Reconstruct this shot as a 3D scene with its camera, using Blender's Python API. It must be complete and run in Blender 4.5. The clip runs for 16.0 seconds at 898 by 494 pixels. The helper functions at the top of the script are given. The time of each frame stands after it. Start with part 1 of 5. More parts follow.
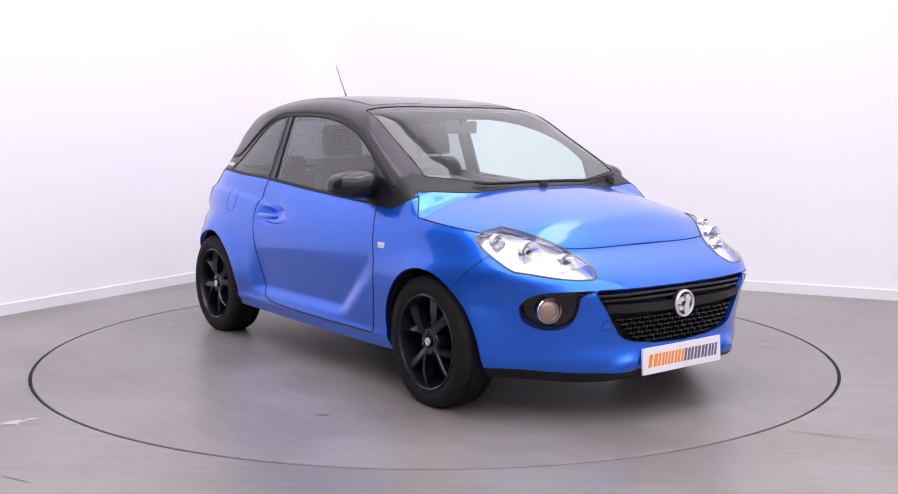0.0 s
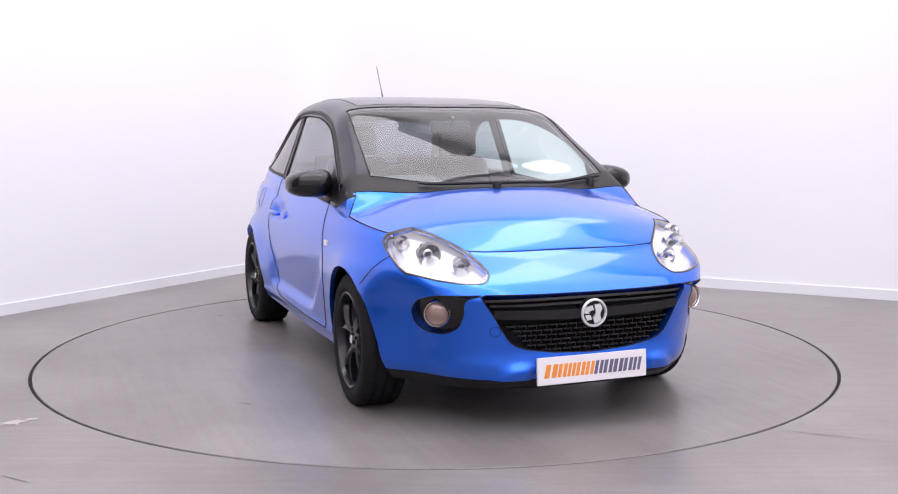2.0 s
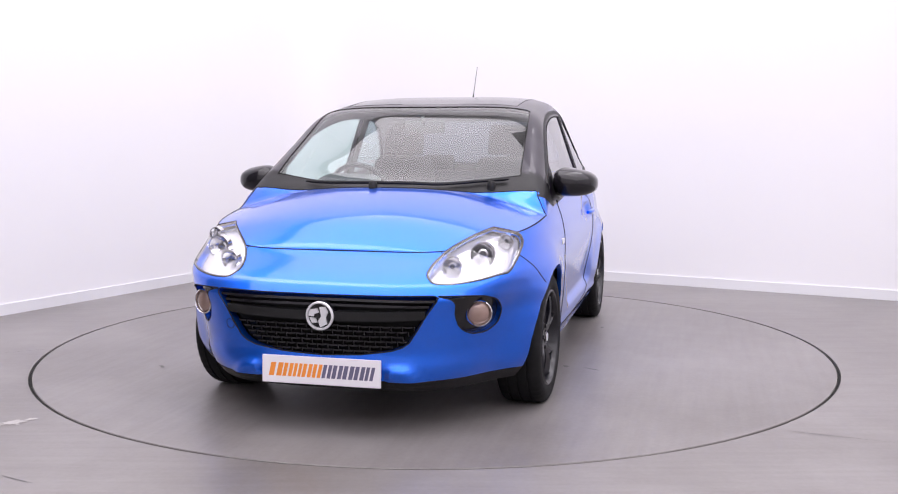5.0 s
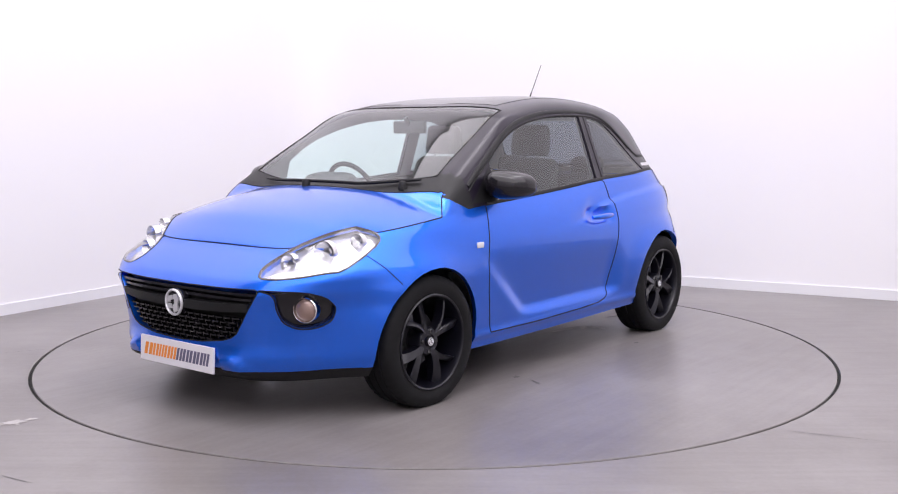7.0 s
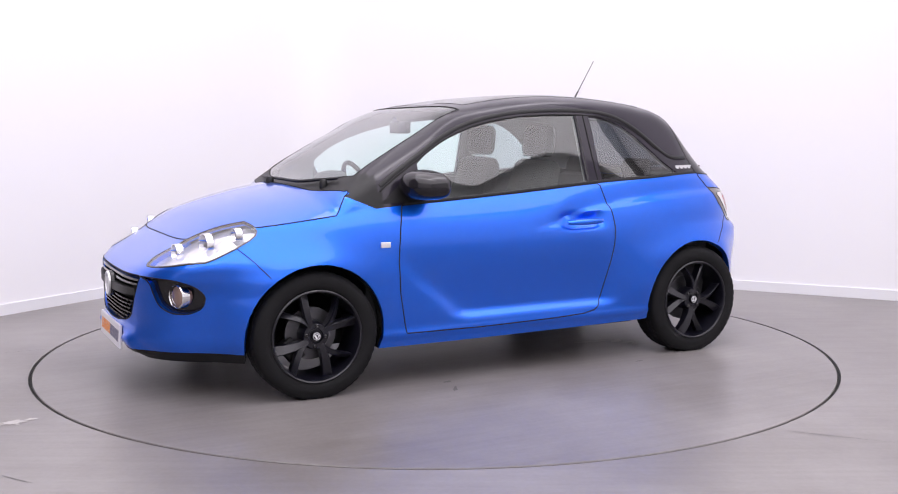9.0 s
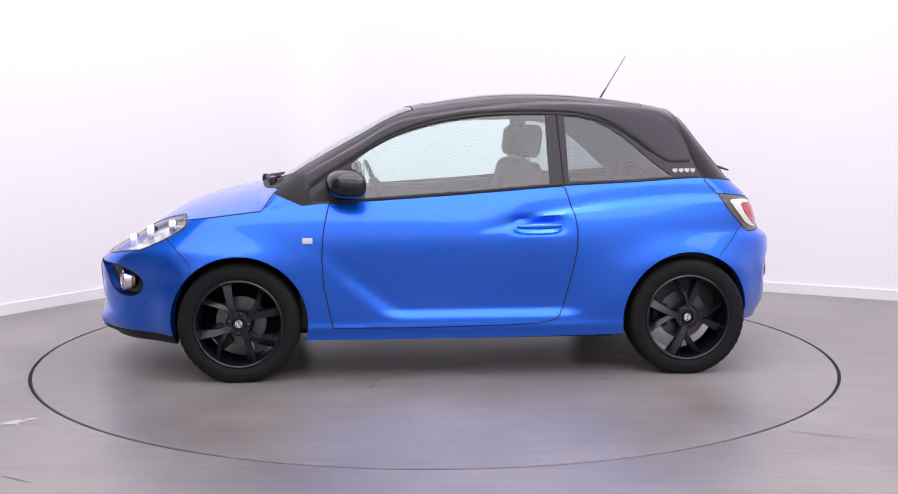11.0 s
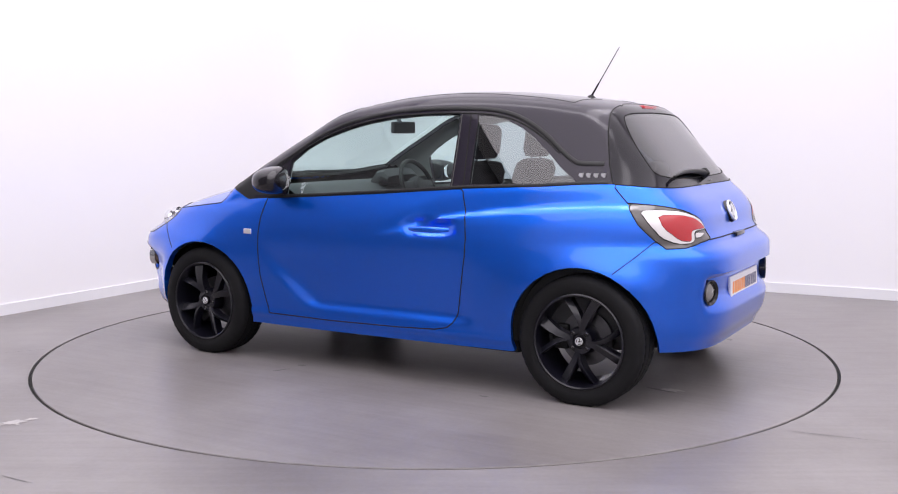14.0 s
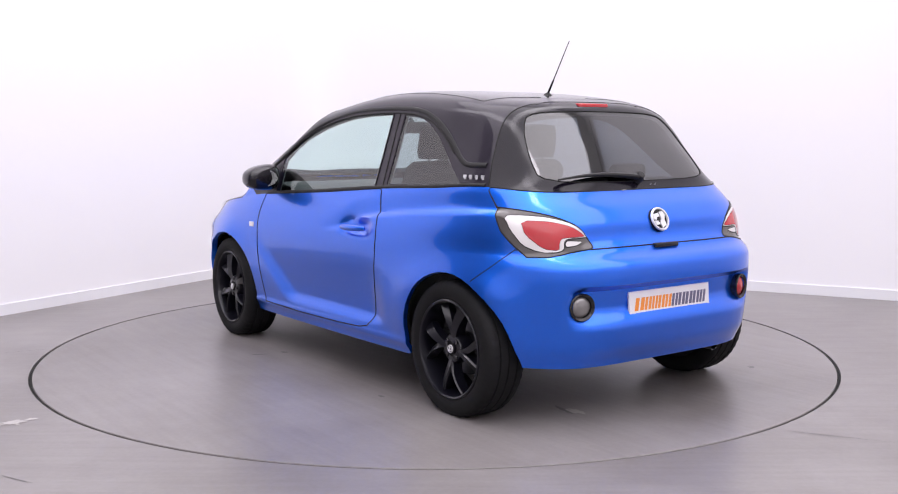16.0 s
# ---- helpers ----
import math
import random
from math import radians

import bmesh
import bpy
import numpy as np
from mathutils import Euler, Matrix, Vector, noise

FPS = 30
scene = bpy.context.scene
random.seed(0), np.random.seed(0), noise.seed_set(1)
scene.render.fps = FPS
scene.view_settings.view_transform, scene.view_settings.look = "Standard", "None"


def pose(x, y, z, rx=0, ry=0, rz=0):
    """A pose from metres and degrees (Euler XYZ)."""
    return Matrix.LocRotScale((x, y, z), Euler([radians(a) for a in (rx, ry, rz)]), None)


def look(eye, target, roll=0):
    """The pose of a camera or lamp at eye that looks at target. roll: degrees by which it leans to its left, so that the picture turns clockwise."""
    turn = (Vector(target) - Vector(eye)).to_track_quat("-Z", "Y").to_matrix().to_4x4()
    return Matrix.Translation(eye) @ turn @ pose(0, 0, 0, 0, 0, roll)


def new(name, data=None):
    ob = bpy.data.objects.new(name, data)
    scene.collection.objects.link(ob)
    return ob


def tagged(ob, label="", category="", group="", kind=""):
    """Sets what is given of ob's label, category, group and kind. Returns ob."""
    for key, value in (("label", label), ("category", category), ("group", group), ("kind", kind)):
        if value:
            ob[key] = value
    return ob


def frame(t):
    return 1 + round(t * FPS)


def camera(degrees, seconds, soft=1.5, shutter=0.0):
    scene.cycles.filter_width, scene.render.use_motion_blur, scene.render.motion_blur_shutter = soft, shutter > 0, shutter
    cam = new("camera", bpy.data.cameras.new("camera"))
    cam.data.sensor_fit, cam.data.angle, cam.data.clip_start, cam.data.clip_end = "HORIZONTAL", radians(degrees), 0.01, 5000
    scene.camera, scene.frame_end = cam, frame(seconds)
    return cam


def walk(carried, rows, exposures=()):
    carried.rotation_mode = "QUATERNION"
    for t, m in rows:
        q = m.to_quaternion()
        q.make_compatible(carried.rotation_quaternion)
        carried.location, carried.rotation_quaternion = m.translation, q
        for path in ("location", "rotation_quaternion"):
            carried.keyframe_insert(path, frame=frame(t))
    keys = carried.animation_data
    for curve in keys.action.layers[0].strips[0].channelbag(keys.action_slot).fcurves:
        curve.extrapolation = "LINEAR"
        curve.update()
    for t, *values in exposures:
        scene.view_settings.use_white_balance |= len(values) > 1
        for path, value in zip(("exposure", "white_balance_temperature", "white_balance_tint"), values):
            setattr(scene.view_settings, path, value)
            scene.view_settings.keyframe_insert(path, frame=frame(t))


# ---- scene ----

# Camera: fixed on a stand, looking at a turntable whose axis is the world's origin.
cam = camera(47.8, 16.0, soft=1.1)
EYE = pose(0, -5.937, 1.256, 90 - 6.403, 0, -0.716)
walk(cam, [(0, EYE), (16, EYE)])

# Light: a white studio; one wide lamp stands in for its unseen ceiling lights.
world = bpy.data.worlds.new("studio")
scene.world = world
world.use_nodes = True
world.node_tree.nodes["Background"].inputs[0].default_value = (0.9, 0.92, 1.0, 1)
world.node_tree.nodes["Background"].inputs[1].default_value = 0.05
scene.view_settings.exposure = 0.0
CEIL = 6.2


def panel_light(name, x, y, sx, sy, watts):
    lamp = bpy.data.lights.new(name, "AREA")
    lamp.shape, lamp.size, lamp.size_y = "RECTANGLE", sx, sy
    lamp.energy, lamp.color = watts, (1.0, 0.945, 1.015)
    ob = new(name, lamp)
    ob.matrix_basis = pose(x, y, CEIL - 0.06, 0, 0, -28.4)
    return ob


panel_light("panel_light", 1.37, -5.1, 13.0, 13.0, 1150)
# two lamps added out of view brighten the white walls behind the car
for eye, aim in (((1.85, 0.41, 5.2), (-2.1, 2.55, 0.3)), ((-0.67, -1.29, 5.2), (1.6, 2.58, 0.3))):
    wash = panel_light("added_wall_light", 0, 0, 6.5, 0.9, 72)
    wash.matrix_basis = look(eye, aim)

# ---------------------------------------------------------------- materials


def material(name, base, rough=0.5, metal=0.0, coat=0.0, spec=0.5, vary=0.0, scale=8.0, bump=0.0, bump_scale=300.0):
    m = bpy.data.materials.new(name)
    m.use_nodes = True
    nt = m.node_tree
    p = nt.nodes["Principled BSDF"]
    p.inputs["Base Color"].default_value = (*base, 1)
    p.inputs["Roughness"].default_value = rough
    p.inputs["Metallic"].default_value = metal
    p.inputs["Coat Weight"].default_value = coat
    p.inputs["Coat Roughness"].default_value = 0.04
    p.inputs["Specular IOR Level"].default_value = spec
    tc = nt.nodes.new("ShaderNodeTexCoord")
    if vary:
        n = nt.nodes.new("ShaderNodeTexNoise")
        n.inputs["Scale"].default_value = scale
        n.inputs["Detail"].default_value = 6
        r = nt.nodes.new("ShaderNodeMapRange")
        r.inputs["To Min"].default_value, r.inputs["To Max"].default_value = 1 - vary, 1 + vary
        mul = nt.nodes.new("ShaderNodeVectorMath")
        mul.operation = "SCALE"
        mul.inputs[0].default_value = base
        nt.links.new(tc.outputs["Object"], n.inputs["Vector"])
        nt.links.new(n.outputs["Fac"], r.inputs["Value"])
        nt.links.new(r.outputs["Result"], mul.inputs["Scale"])
        nt.links.new(mul.outputs["Vector"], p.inputs["Base Color"])
    if bump:
        n2 = nt.nodes.new("ShaderNodeTexNoise")
        n2.inputs["Scale"].default_value = bump_scale
        b = nt.nodes.new("ShaderNodeBump")
        b.inputs["Strength"].default_value = bump
        b.inputs["Distance"].default_value = 0.002
        nt.links.new(tc.outputs["Object"], n2.inputs["Vector"])
        nt.links.new(n2.outputs["Fac"], b.inputs["Height"])
        nt.links.new(b.outputs["Normal"], p.inputs["Normal"])
    return m


def glass_material(name, tint, gloss=1.0, least=0.07):
    m = bpy.data.materials.new(name)
    m.use_nodes = True
    nt = m.node_tree
    nt.nodes.clear()
    out = nt.nodes.new("ShaderNodeOutputMaterial")
    mix = nt.nodes.new("ShaderNodeMixShader")
    tr = nt.nodes.new("ShaderNodeBsdfTransparent")
    gl = nt.nodes.new("ShaderNodeBsdfGlossy")
    fr = nt.nodes.new("ShaderNodeLayerWeight")
    power = nt.nodes.new("ShaderNodeMath")
    power.operation = "POWER"
    power.inputs[1].default_value = 4.5
    ramp = nt.nodes.new("ShaderNodeMath")
    ramp.operation = "MULTIPLY_ADD"
    ramp.inputs[1].default_value, ramp.inputs[2].default_value = 0.92, least
    tr.inputs["Color"].default_value = (*tint, 1)
    gl.inputs["Roughness"].default_value = 0.02
    gl.inputs["Color"].default_value = (gloss, gloss, gloss, 1)
    fr.inputs["Blend"].default_value = 0.5
    nt.links.new(fr.outputs["Facing"], power.inputs[0])
    nt.links.new(power.outputs[0], ramp.inputs[0])
    nt.links.new(ramp.outputs[0], mix.inputs[0])
    nt.links.new(tr.outputs[0], mix.inputs[1])
    nt.links.new(gl.outputs[0], mix.inputs[2])
    nt.links.new(mix.outputs[0], out.inputs[0])
    return m


def paint_material(name, base, metal, rough, flake, coat=1.0):
    m = material(name, base, rough, metal, coat, 0.5 * coat)
    nt = m.node_tree
    p = nt.nodes["Principled BSDF"]
    tc = nt.nodes["Texture Coordinate"]
    v = nt.nodes.new("ShaderNodeTexVoronoi")
    v.inputs["Scale"].default_value = 900
    r = nt.nodes.new("ShaderNodeMapRange")
    r.inputs["To Min"].default_value, r.inputs["To Max"].default_value = 1 - flake, 1 + flake
    sep = nt.nodes.new("ShaderNodeSeparateColor")
    mul = nt.nodes.new("ShaderNodeVectorMath")
    mul.operation = "SCALE"
    mul.inputs[0].default_value = base
    nt.links.new(tc.outputs["Object"], v.inputs["Vector"])
    nt.links.new(v.outputs["Color"], sep.inputs[0])
    nt.links.new(sep.outputs[0], r.inputs["Value"])
    nt.links.new(r.outputs["Result"], mul.inputs["Scale"])
    nt.links.new(mul.outputs["Vector"], p.inputs["Base Color"])
    return m


BLUE = paint_material("blue_metallic_paint", (0.003, 0.140, 0.84), 0.92, 0.33, 0.15, 1.0)
BLUE.node_tree.nodes["Principled BSDF"].inputs["Coat Roughness"].default_value = 0.06
BLACK_PAINT = paint_material("black_metallic_paint", (0.011, 0.008, 0.017), 0.1, 0.32, 0.3, 0.45)
GLOSS_BLACK = material("gloss_black_plastic", (0.008, 0.007, 0.010), 0.16, coat=0.3, spec=0.35)
GLAZED_BLACK = material("black_glazing", (0.005, 0.004, 0.008), 0.14, spec=0.3)
SATIN_BLACK = material("satin_black_plastic", (0.007, 0.007, 0.008), 0.48, spec=0.35, vary=0.15, scale=40, bump=0.15, bump_scale=500)
DARK = material("dark_void", (0.006, 0.006, 0.006), 0.9, vary=0.2)
RUBBER = material("tyre_rubber", (0.009, 0.009, 0.010), 0.7, spec=0.18, vary=0.2, scale=30, bump=0.2, bump_scale=400)
ALLOY = material("black_alloy", (0.006, 0.006, 0.011), 0.30, metal=0.1, coat=0.35, spec=0.4)
STEEL = material("brushed_steel", (0.12, 0.12, 0.13), 0.4, metal=1.0, vary=0.15, scale=60)
CHROME = material("chrome", (0.82, 0.82, 0.84), 0.10, metal=1.0)
SILVER = material("silver_badge", (0.80, 0.80, 0.83), 0.3, metal=0.55)
REFLECTOR = material("lamp_reflector", (0.86, 0.86, 0.90), 0.22, metal=0.65)
LENS = glass_material("clear_lens", (0.95, 0.95, 0.96))
GLASS = glass_material("green_tinted_glass", (0.83, 0.96, 0.93), 1.0, 0.10)
PRIVACY = glass_material("dark_tinted_glass", (0.44, 0.51, 0.52), 1.0, 0.09)
REAR_TINT = glass_material("dark_tinted_rear_glass", (0.13, 0.14, 0.17), 1.0, 0.12)
RED_LENS = material("red_lens", (0.42, 0.012, 0.020), 0.15, coat=0.6)
AMBER = material("fog_lens", (0.30, 0.20, 0.17), 0.15, metal=0.3, coat=0.8)
WHITE_LENS = material("white_lens", (0.70, 0.68, 0.68), 0.2, metal=0.15, coat=0.8)
SMOKE = material("smoked_lens", (0.07, 0.062, 0.060), 0.15, coat=0.8)
CLEAR_LAMP = material("clear_lamp", (0.22, 0.21, 0.21), 0.15, metal=0.4, coat=0.8)
PLATE = material("white_plate", (0.80, 0.78, 0.82), 0.35, vary=0.03)
ORANGE = material("orange_print", (0.85, 0.28, 0.04), 0.45)
GREY_PRINT = material("slate_print", (0.13, 0.12, 0.20), 0.45)
CLOTH = material("charcoal_cloth", (0.013, 0.013, 0.015), 0.9, vary=0.2, scale=25)
TRIM = material("dark_grey_trim", (0.045, 0.046, 0.05), 0.7, vary=0.1, scale=20)
HEADLINER = material("grey_headliner", (0.30, 0.31, 0.31), 0.9, vary=0.05, scale=30)
WALL = material("white_wall_paint", (0.80, 0.79, 0.81), 0.75, vary=0.012, scale=1.2, bump=0.05, bump_scale=120)
DIM_WALL = material("added_dark_wall", (0.13, 0.13, 0.14), 0.8, vary=0.05, scale=1.5)
PALE_WALL = material("added_pale_wall", (0.82, 0.82, 0.82), 0.8, vary=0.04, scale=1.5)
SKIRT = material("white_skirting", (0.74, 0.74, 0.76), 0.5, vary=0.02)
CEILING = material("grey_ceiling_paint", (0.70, 0.70, 0.70), 0.8, vary=0.02, scale=2)


def floor_material(name):
    m = material(name, (0.2, 0.19, 0.19), 0.42, spec=0.45)
    nt = m.node_tree
    p = nt.nodes["Principled BSDF"]
    tc = nt.nodes["Texture Coordinate"]
    ramp = nt.nodes.new("ShaderNodeValToRGB")
    ramp.color_ramp.elements[0].position, ramp.color_ramp.elements[1].position = 0.28, 0.75
    ramp.color_ramp.elements[0].color = (0.125, 0.111, 0.104, 1)
    ramp.color_ramp.elements[1].color = (0.232, 0.217, 0.214, 1)
    n = nt.nodes.new("ShaderNodeTexNoise")
    n.inputs["Scale"].default_value, n.inputs["Detail"].default_value, n.inputs["Distortion"].default_value = 0.9, 9, 0.35
    fine = nt.nodes.new("ShaderNodeTexNoise")
    fine.inputs["Scale"].default_value, fine.inputs["Detail"].default_value = 45, 4
    mixv = nt.nodes.new("ShaderNodeMath")
    mixv.operation = "MULTIPLY_ADD"
    mixv.inputs[1].default_value = 0.18
    nt.links.new(tc.outputs["Object"], n.inputs["Vector"])
    nt.links.new(tc.outputs["Object"], fine.inputs["Vector"])
    nt.links.new(fine.outputs["Fac"], mixv.inputs[0])
    nt.links.new(n.outputs["Fac"], mixv.inputs[2])
    mott = nt.nodes.new("ShaderNodeTexNoise")
    mott.inputs["Scale"].default_value, mott.inputs["Detail"].default_value = 6.5, 6
    rub = nt.nodes.new("ShaderNodeTexNoise")
    rub.inputs["Scale"].default_value, rub.inputs["Detail"].default_value = 14, 5
    stretch = nt.nodes.new("ShaderNodeMapping")
    stretch.inputs["Rotation"].default_value = (0, 0, 0.5)
    stretch.inputs["Scale"].default_value = (0.12, 1.6, 1)
    add1, add2 = nt.nodes.new("ShaderNodeMath"), nt.nodes.new("ShaderNodeMath")
    add1.operation = add2.operation = "MULTIPLY_ADD"
    add1.inputs[1].default_value, add2.inputs[1].default_value = 0.24, 0.26
    shift = nt.nodes.new("ShaderNodeMath")
    shift.operation = "SUBTRACT"
    shift.inputs[1].default_value = 0.25
    nt.links.new(tc.outputs["Object"], mott.inputs["Vector"])
    nt.links.new(tc.outputs["Object"], stretch.inputs["Vector"])
    nt.links.new(stretch.outputs["Vector"], rub.inputs["Vector"])
    nt.links.new(mott.outputs["Fac"], add1.inputs[0])
    nt.links.new(mixv.outputs[0], add1.inputs[2])
    nt.links.new(rub.outputs["Fac"], add2.inputs[0])
    nt.links.new(add1.outputs[0], add2.inputs[2])
    nt.links.new(add2.outputs[0], shift.inputs[0])
    nt.links.new(shift.outputs[0], ramp.inputs["Fac"])
    nt.links.new(ramp.outputs["Color"], p.inputs["Base Color"])
    rr = nt.nodes.new("ShaderNodeMapRange")
    rr.inputs["To Min"].default_value, rr.inputs["To Max"].default_value = 0.25, 0.45
    nt.links.new(n.outputs["Fac"], rr.inputs["Value"])
    nt.links.new(rr.outputs["Result"], p.inputs["Roughness"])
    return m


FLOOR = floor_material("painted_concrete")
SCUFF = material("pale_scuffed_concrete", (0.42, 0.40, 0.39), 0.6, vary=0.25, scale=30)
STAIN = material("dark_oil_stain", (0.10, 0.095, 0.095), 0.4, vary=0.3, scale=20)

# ---------------------------------------------------------------- mesh helpers


def finish(bm, name, mat, smooth=True):
    me = bpy.data.meshes.new(name)
    bm.normal_update()
    for f in bm.faces:
        f.smooth = smooth
    if smooth:
        for e in bm.edges:
            if len(e.link_faces) == 2 and e.calc_face_angle(0.0) > 0.66:
                e.smooth = False
    bm.to_mesh(me)
    bm.free()
    me.materials.append(mat)
    return me


def part(name, bm, mat, parent, label="", smooth=True):
    ob = new(name, finish(bm, name, mat, smooth))
    ob.parent = parent
    if label:
        tagged(ob, label)
    return ob


def thing(name, bm, mat, label, category, kind="", smooth=False):
    return tagged(new(name, finish(bm, name, mat, smooth)), label, category, kind=kind)


def box(bm, x0, x1, y0, y1, z0, z1, bevel=0.0, m=None):
    r = bmesh.ops.create_cube(bm, size=1)
    vs = r["verts"]
    for v in vs:
        v.co = Vector(((x0 + x1) / 2 + v.co.x * (x1 - x0), (y0 + y1) / 2 + v.co.y * (y1 - y0), (z0 + z1) / 2 + v.co.z * (z1 - z0)))
    if bevel:
        es = list({e for v in vs for e in v.link_edges})
        r2 = bmesh.ops.bevel(bm, geom=es, offset=bevel, segments=3, profile=0.6, affect="EDGES")
        vs = list({v for f in r2["faces"] for v in f.verts} | {v for v in vs if v.is_valid})
    if m is not None:
        for v in vs:
            v.co = m @ v.co
    return vs


def lathe(bm, profile, m, seg=48, closed=False):
    """Turns (radius, height) pairs about the local z axis and places them by m."""
    rings = []
    for r, z in profile:
        rings.append([bm.verts.new(m @ Vector((r * math.cos(2 * math.pi * k / seg), r * math.sin(2 * math.pi * k / seg), z))) for k in range(seg)])
    pairs = list(zip(rings, rings[1:])) + ([(rings[-1], rings[0])] if closed else [])
    for a, b in pairs:
        for k in range(seg):
            bm.faces.new((a[k], a[(k + 1) % seg], b[(k + 1) % seg], b[k]))
    return rings


def tube(bm, pts, r, seg=8, flat=1.0):
    """A closed tube along points; r may be one radius or one for each point."""
    pts = [Vector(p) for p in pts]
    rings = []
    for i, p in enumerate(pts):
        d = (pts[min(i + 1, len(pts) - 1)] - pts[max(i - 1, 0)]).normalized()
        side = d.cross(Vector((0, 0, 1)))
        side = side.normalized() if side.length > 1e-4 else Vector((0, 1, 0))
        up = side.cross(d)
        rad = r[i] if isinstance(r, (list, tuple)) else r
        rings.append([bm.verts.new(p + side * (rad * math.cos(2 * math.pi * k / seg)) + up * (rad * flat * math.sin(2 * math.pi * k / seg))) for k in range(seg)])
    for a, b in zip(rings, rings[1:]):
        for k in range(seg):
            bm.faces.new((a[k], a[(k + 1) % seg], b[(k + 1) % seg], b[k]))
    bm.faces.new(rings[0][::-1])
    bm.faces.new(rings[-1])


def prism(bm, outline, z0, z1, m):
    """A straight prism over a closed outline of (x, y), placed by m."""
    lo = [bm.verts.new(m @ Vector((x, y, z0))) for x, y in outline]
    hi = [bm.verts.new(m @ Vector((x, y, z1))) for x, y in outline]
    bm.faces.new(lo[::-1])
    bm.faces.new(hi)
    for k in range(len(lo)):
        j = (k + 1) % len(lo)
        bm.faces.new((lo[k], lo[j], hi[j], hi[k]))


def spline(xs, ys):
    """A smooth curve through the points without overshoot."""
    xs, ys = np.array(xs, float), np.array(ys, float)
    h, d = np.diff(xs), np.diff(ys) / np.diff(xs)
    m = np.zeros(len(xs))
    m[0], m[-1] = d[0], d[-1]
    for i in range(1, len(xs) - 1):
        m[i] = 0 if d[i - 1] * d[i] <= 0 else 3 * (h[i - 1] + h[i]) / ((2 * h[i] + h[i - 1]) / d[i - 1] + (h[i] + 2 * h[i - 1]) / d[i])

    def at(x):
        x = min(max(x, xs[0]), xs[-1])
        i = min(int(np.searchsorted(xs, x, side="right")) - 1, len(xs) - 2)
        t = (x - xs[i]) / h[i]
        return float((2 * t**3 - 3 * t**2 + 1) * ys[i] + (t**3 - 2 * t**2 + t) * h[i] * m[i] + (3 * t**2 - 2 * t**3) * ys[i + 1] + (t**3 - t**2) * h[i] * m[i + 1])

    return at


def step(t):
    t = min(max(t, 0.0), 1.0)
    return t * t * (3 - 2 * t)


def inside(px, pz, poly):
    hit = False
    for (x0, z0), (x1, z1) in zip(poly, poly[1:] + poly[:1]):
        if (z0 > pz) != (z1 > pz) and px < x0 + (pz - z0) * (x1 - x0) / (z1 - z0):
            hit = not hit
    return hit


def rounded(poly, n=2):
    """Corner cutting: softens a closed outline."""
    for _ in range(n):
        out = []
        for (a, b), (c, d) in zip(poly, poly[1:] + poly[:1]):
            out += [(0.8 * a + 0.2 * c, 0.8 * b + 0.2 * d), (0.2 * a + 0.8 * c, 0.2 * b + 0.8 * d)]
        poly = out
    return poly


# ---------------------------------------------------------------- the studio
# Two straight white walls meet at a right angle far behind the turntable, in a coved corner.
CORNER = Vector((-1.20, 4.10))
WAY_L = Vector((-0.508, -0.861))
WAY_R = Vector((0.880, -0.475))
TABLE_R = 2.2406


def wall_path():
    cove = 0.55
    a, b = CORNER + WAY_L * cove, CORNER + WAY_R * cove
    pts = [CORNER + WAY_L * 5.6, a]
    for k in range(1, 12):
        t = k / 12
        pts.append(a * (1 - t) ** 2 + CORNER * 2 * t * (1 - t) + b * t * t)
    return pts + [b, CORNER + WAY_R * 13.5]


def ribbon(bm, path, z0, z1, thick, out):
    """An upright band along a plan path, thick towards the outside."""
    n = len(path)
    off = []
    for i, p in enumerate(path):
        d = (path[min(i + 1, n - 1)] - path[max(i - 1, 0)]).normalized()
        off.append(Vector((-d.y, d.x)) * out)
    rows = []
    for p, o in zip(path, off):
        q = p + o * thick
        rows.append([bm.verts.new((p.x, p.y, z0)), bm.verts.new((p.x, p.y, z1)), bm.verts.new((q.x, q.y, z1)), bm.verts.new((q.x, q.y, z0))])
    for a, b in zip(rows, rows[1:]):
        for k in range(4):
            bm.faces.new((a[k], b[k], b[(k + 1) % 4], a[(k + 1) % 4]))
    bm.faces.new(rows[0])
    bm.faces.new(rows[-1][::-1])


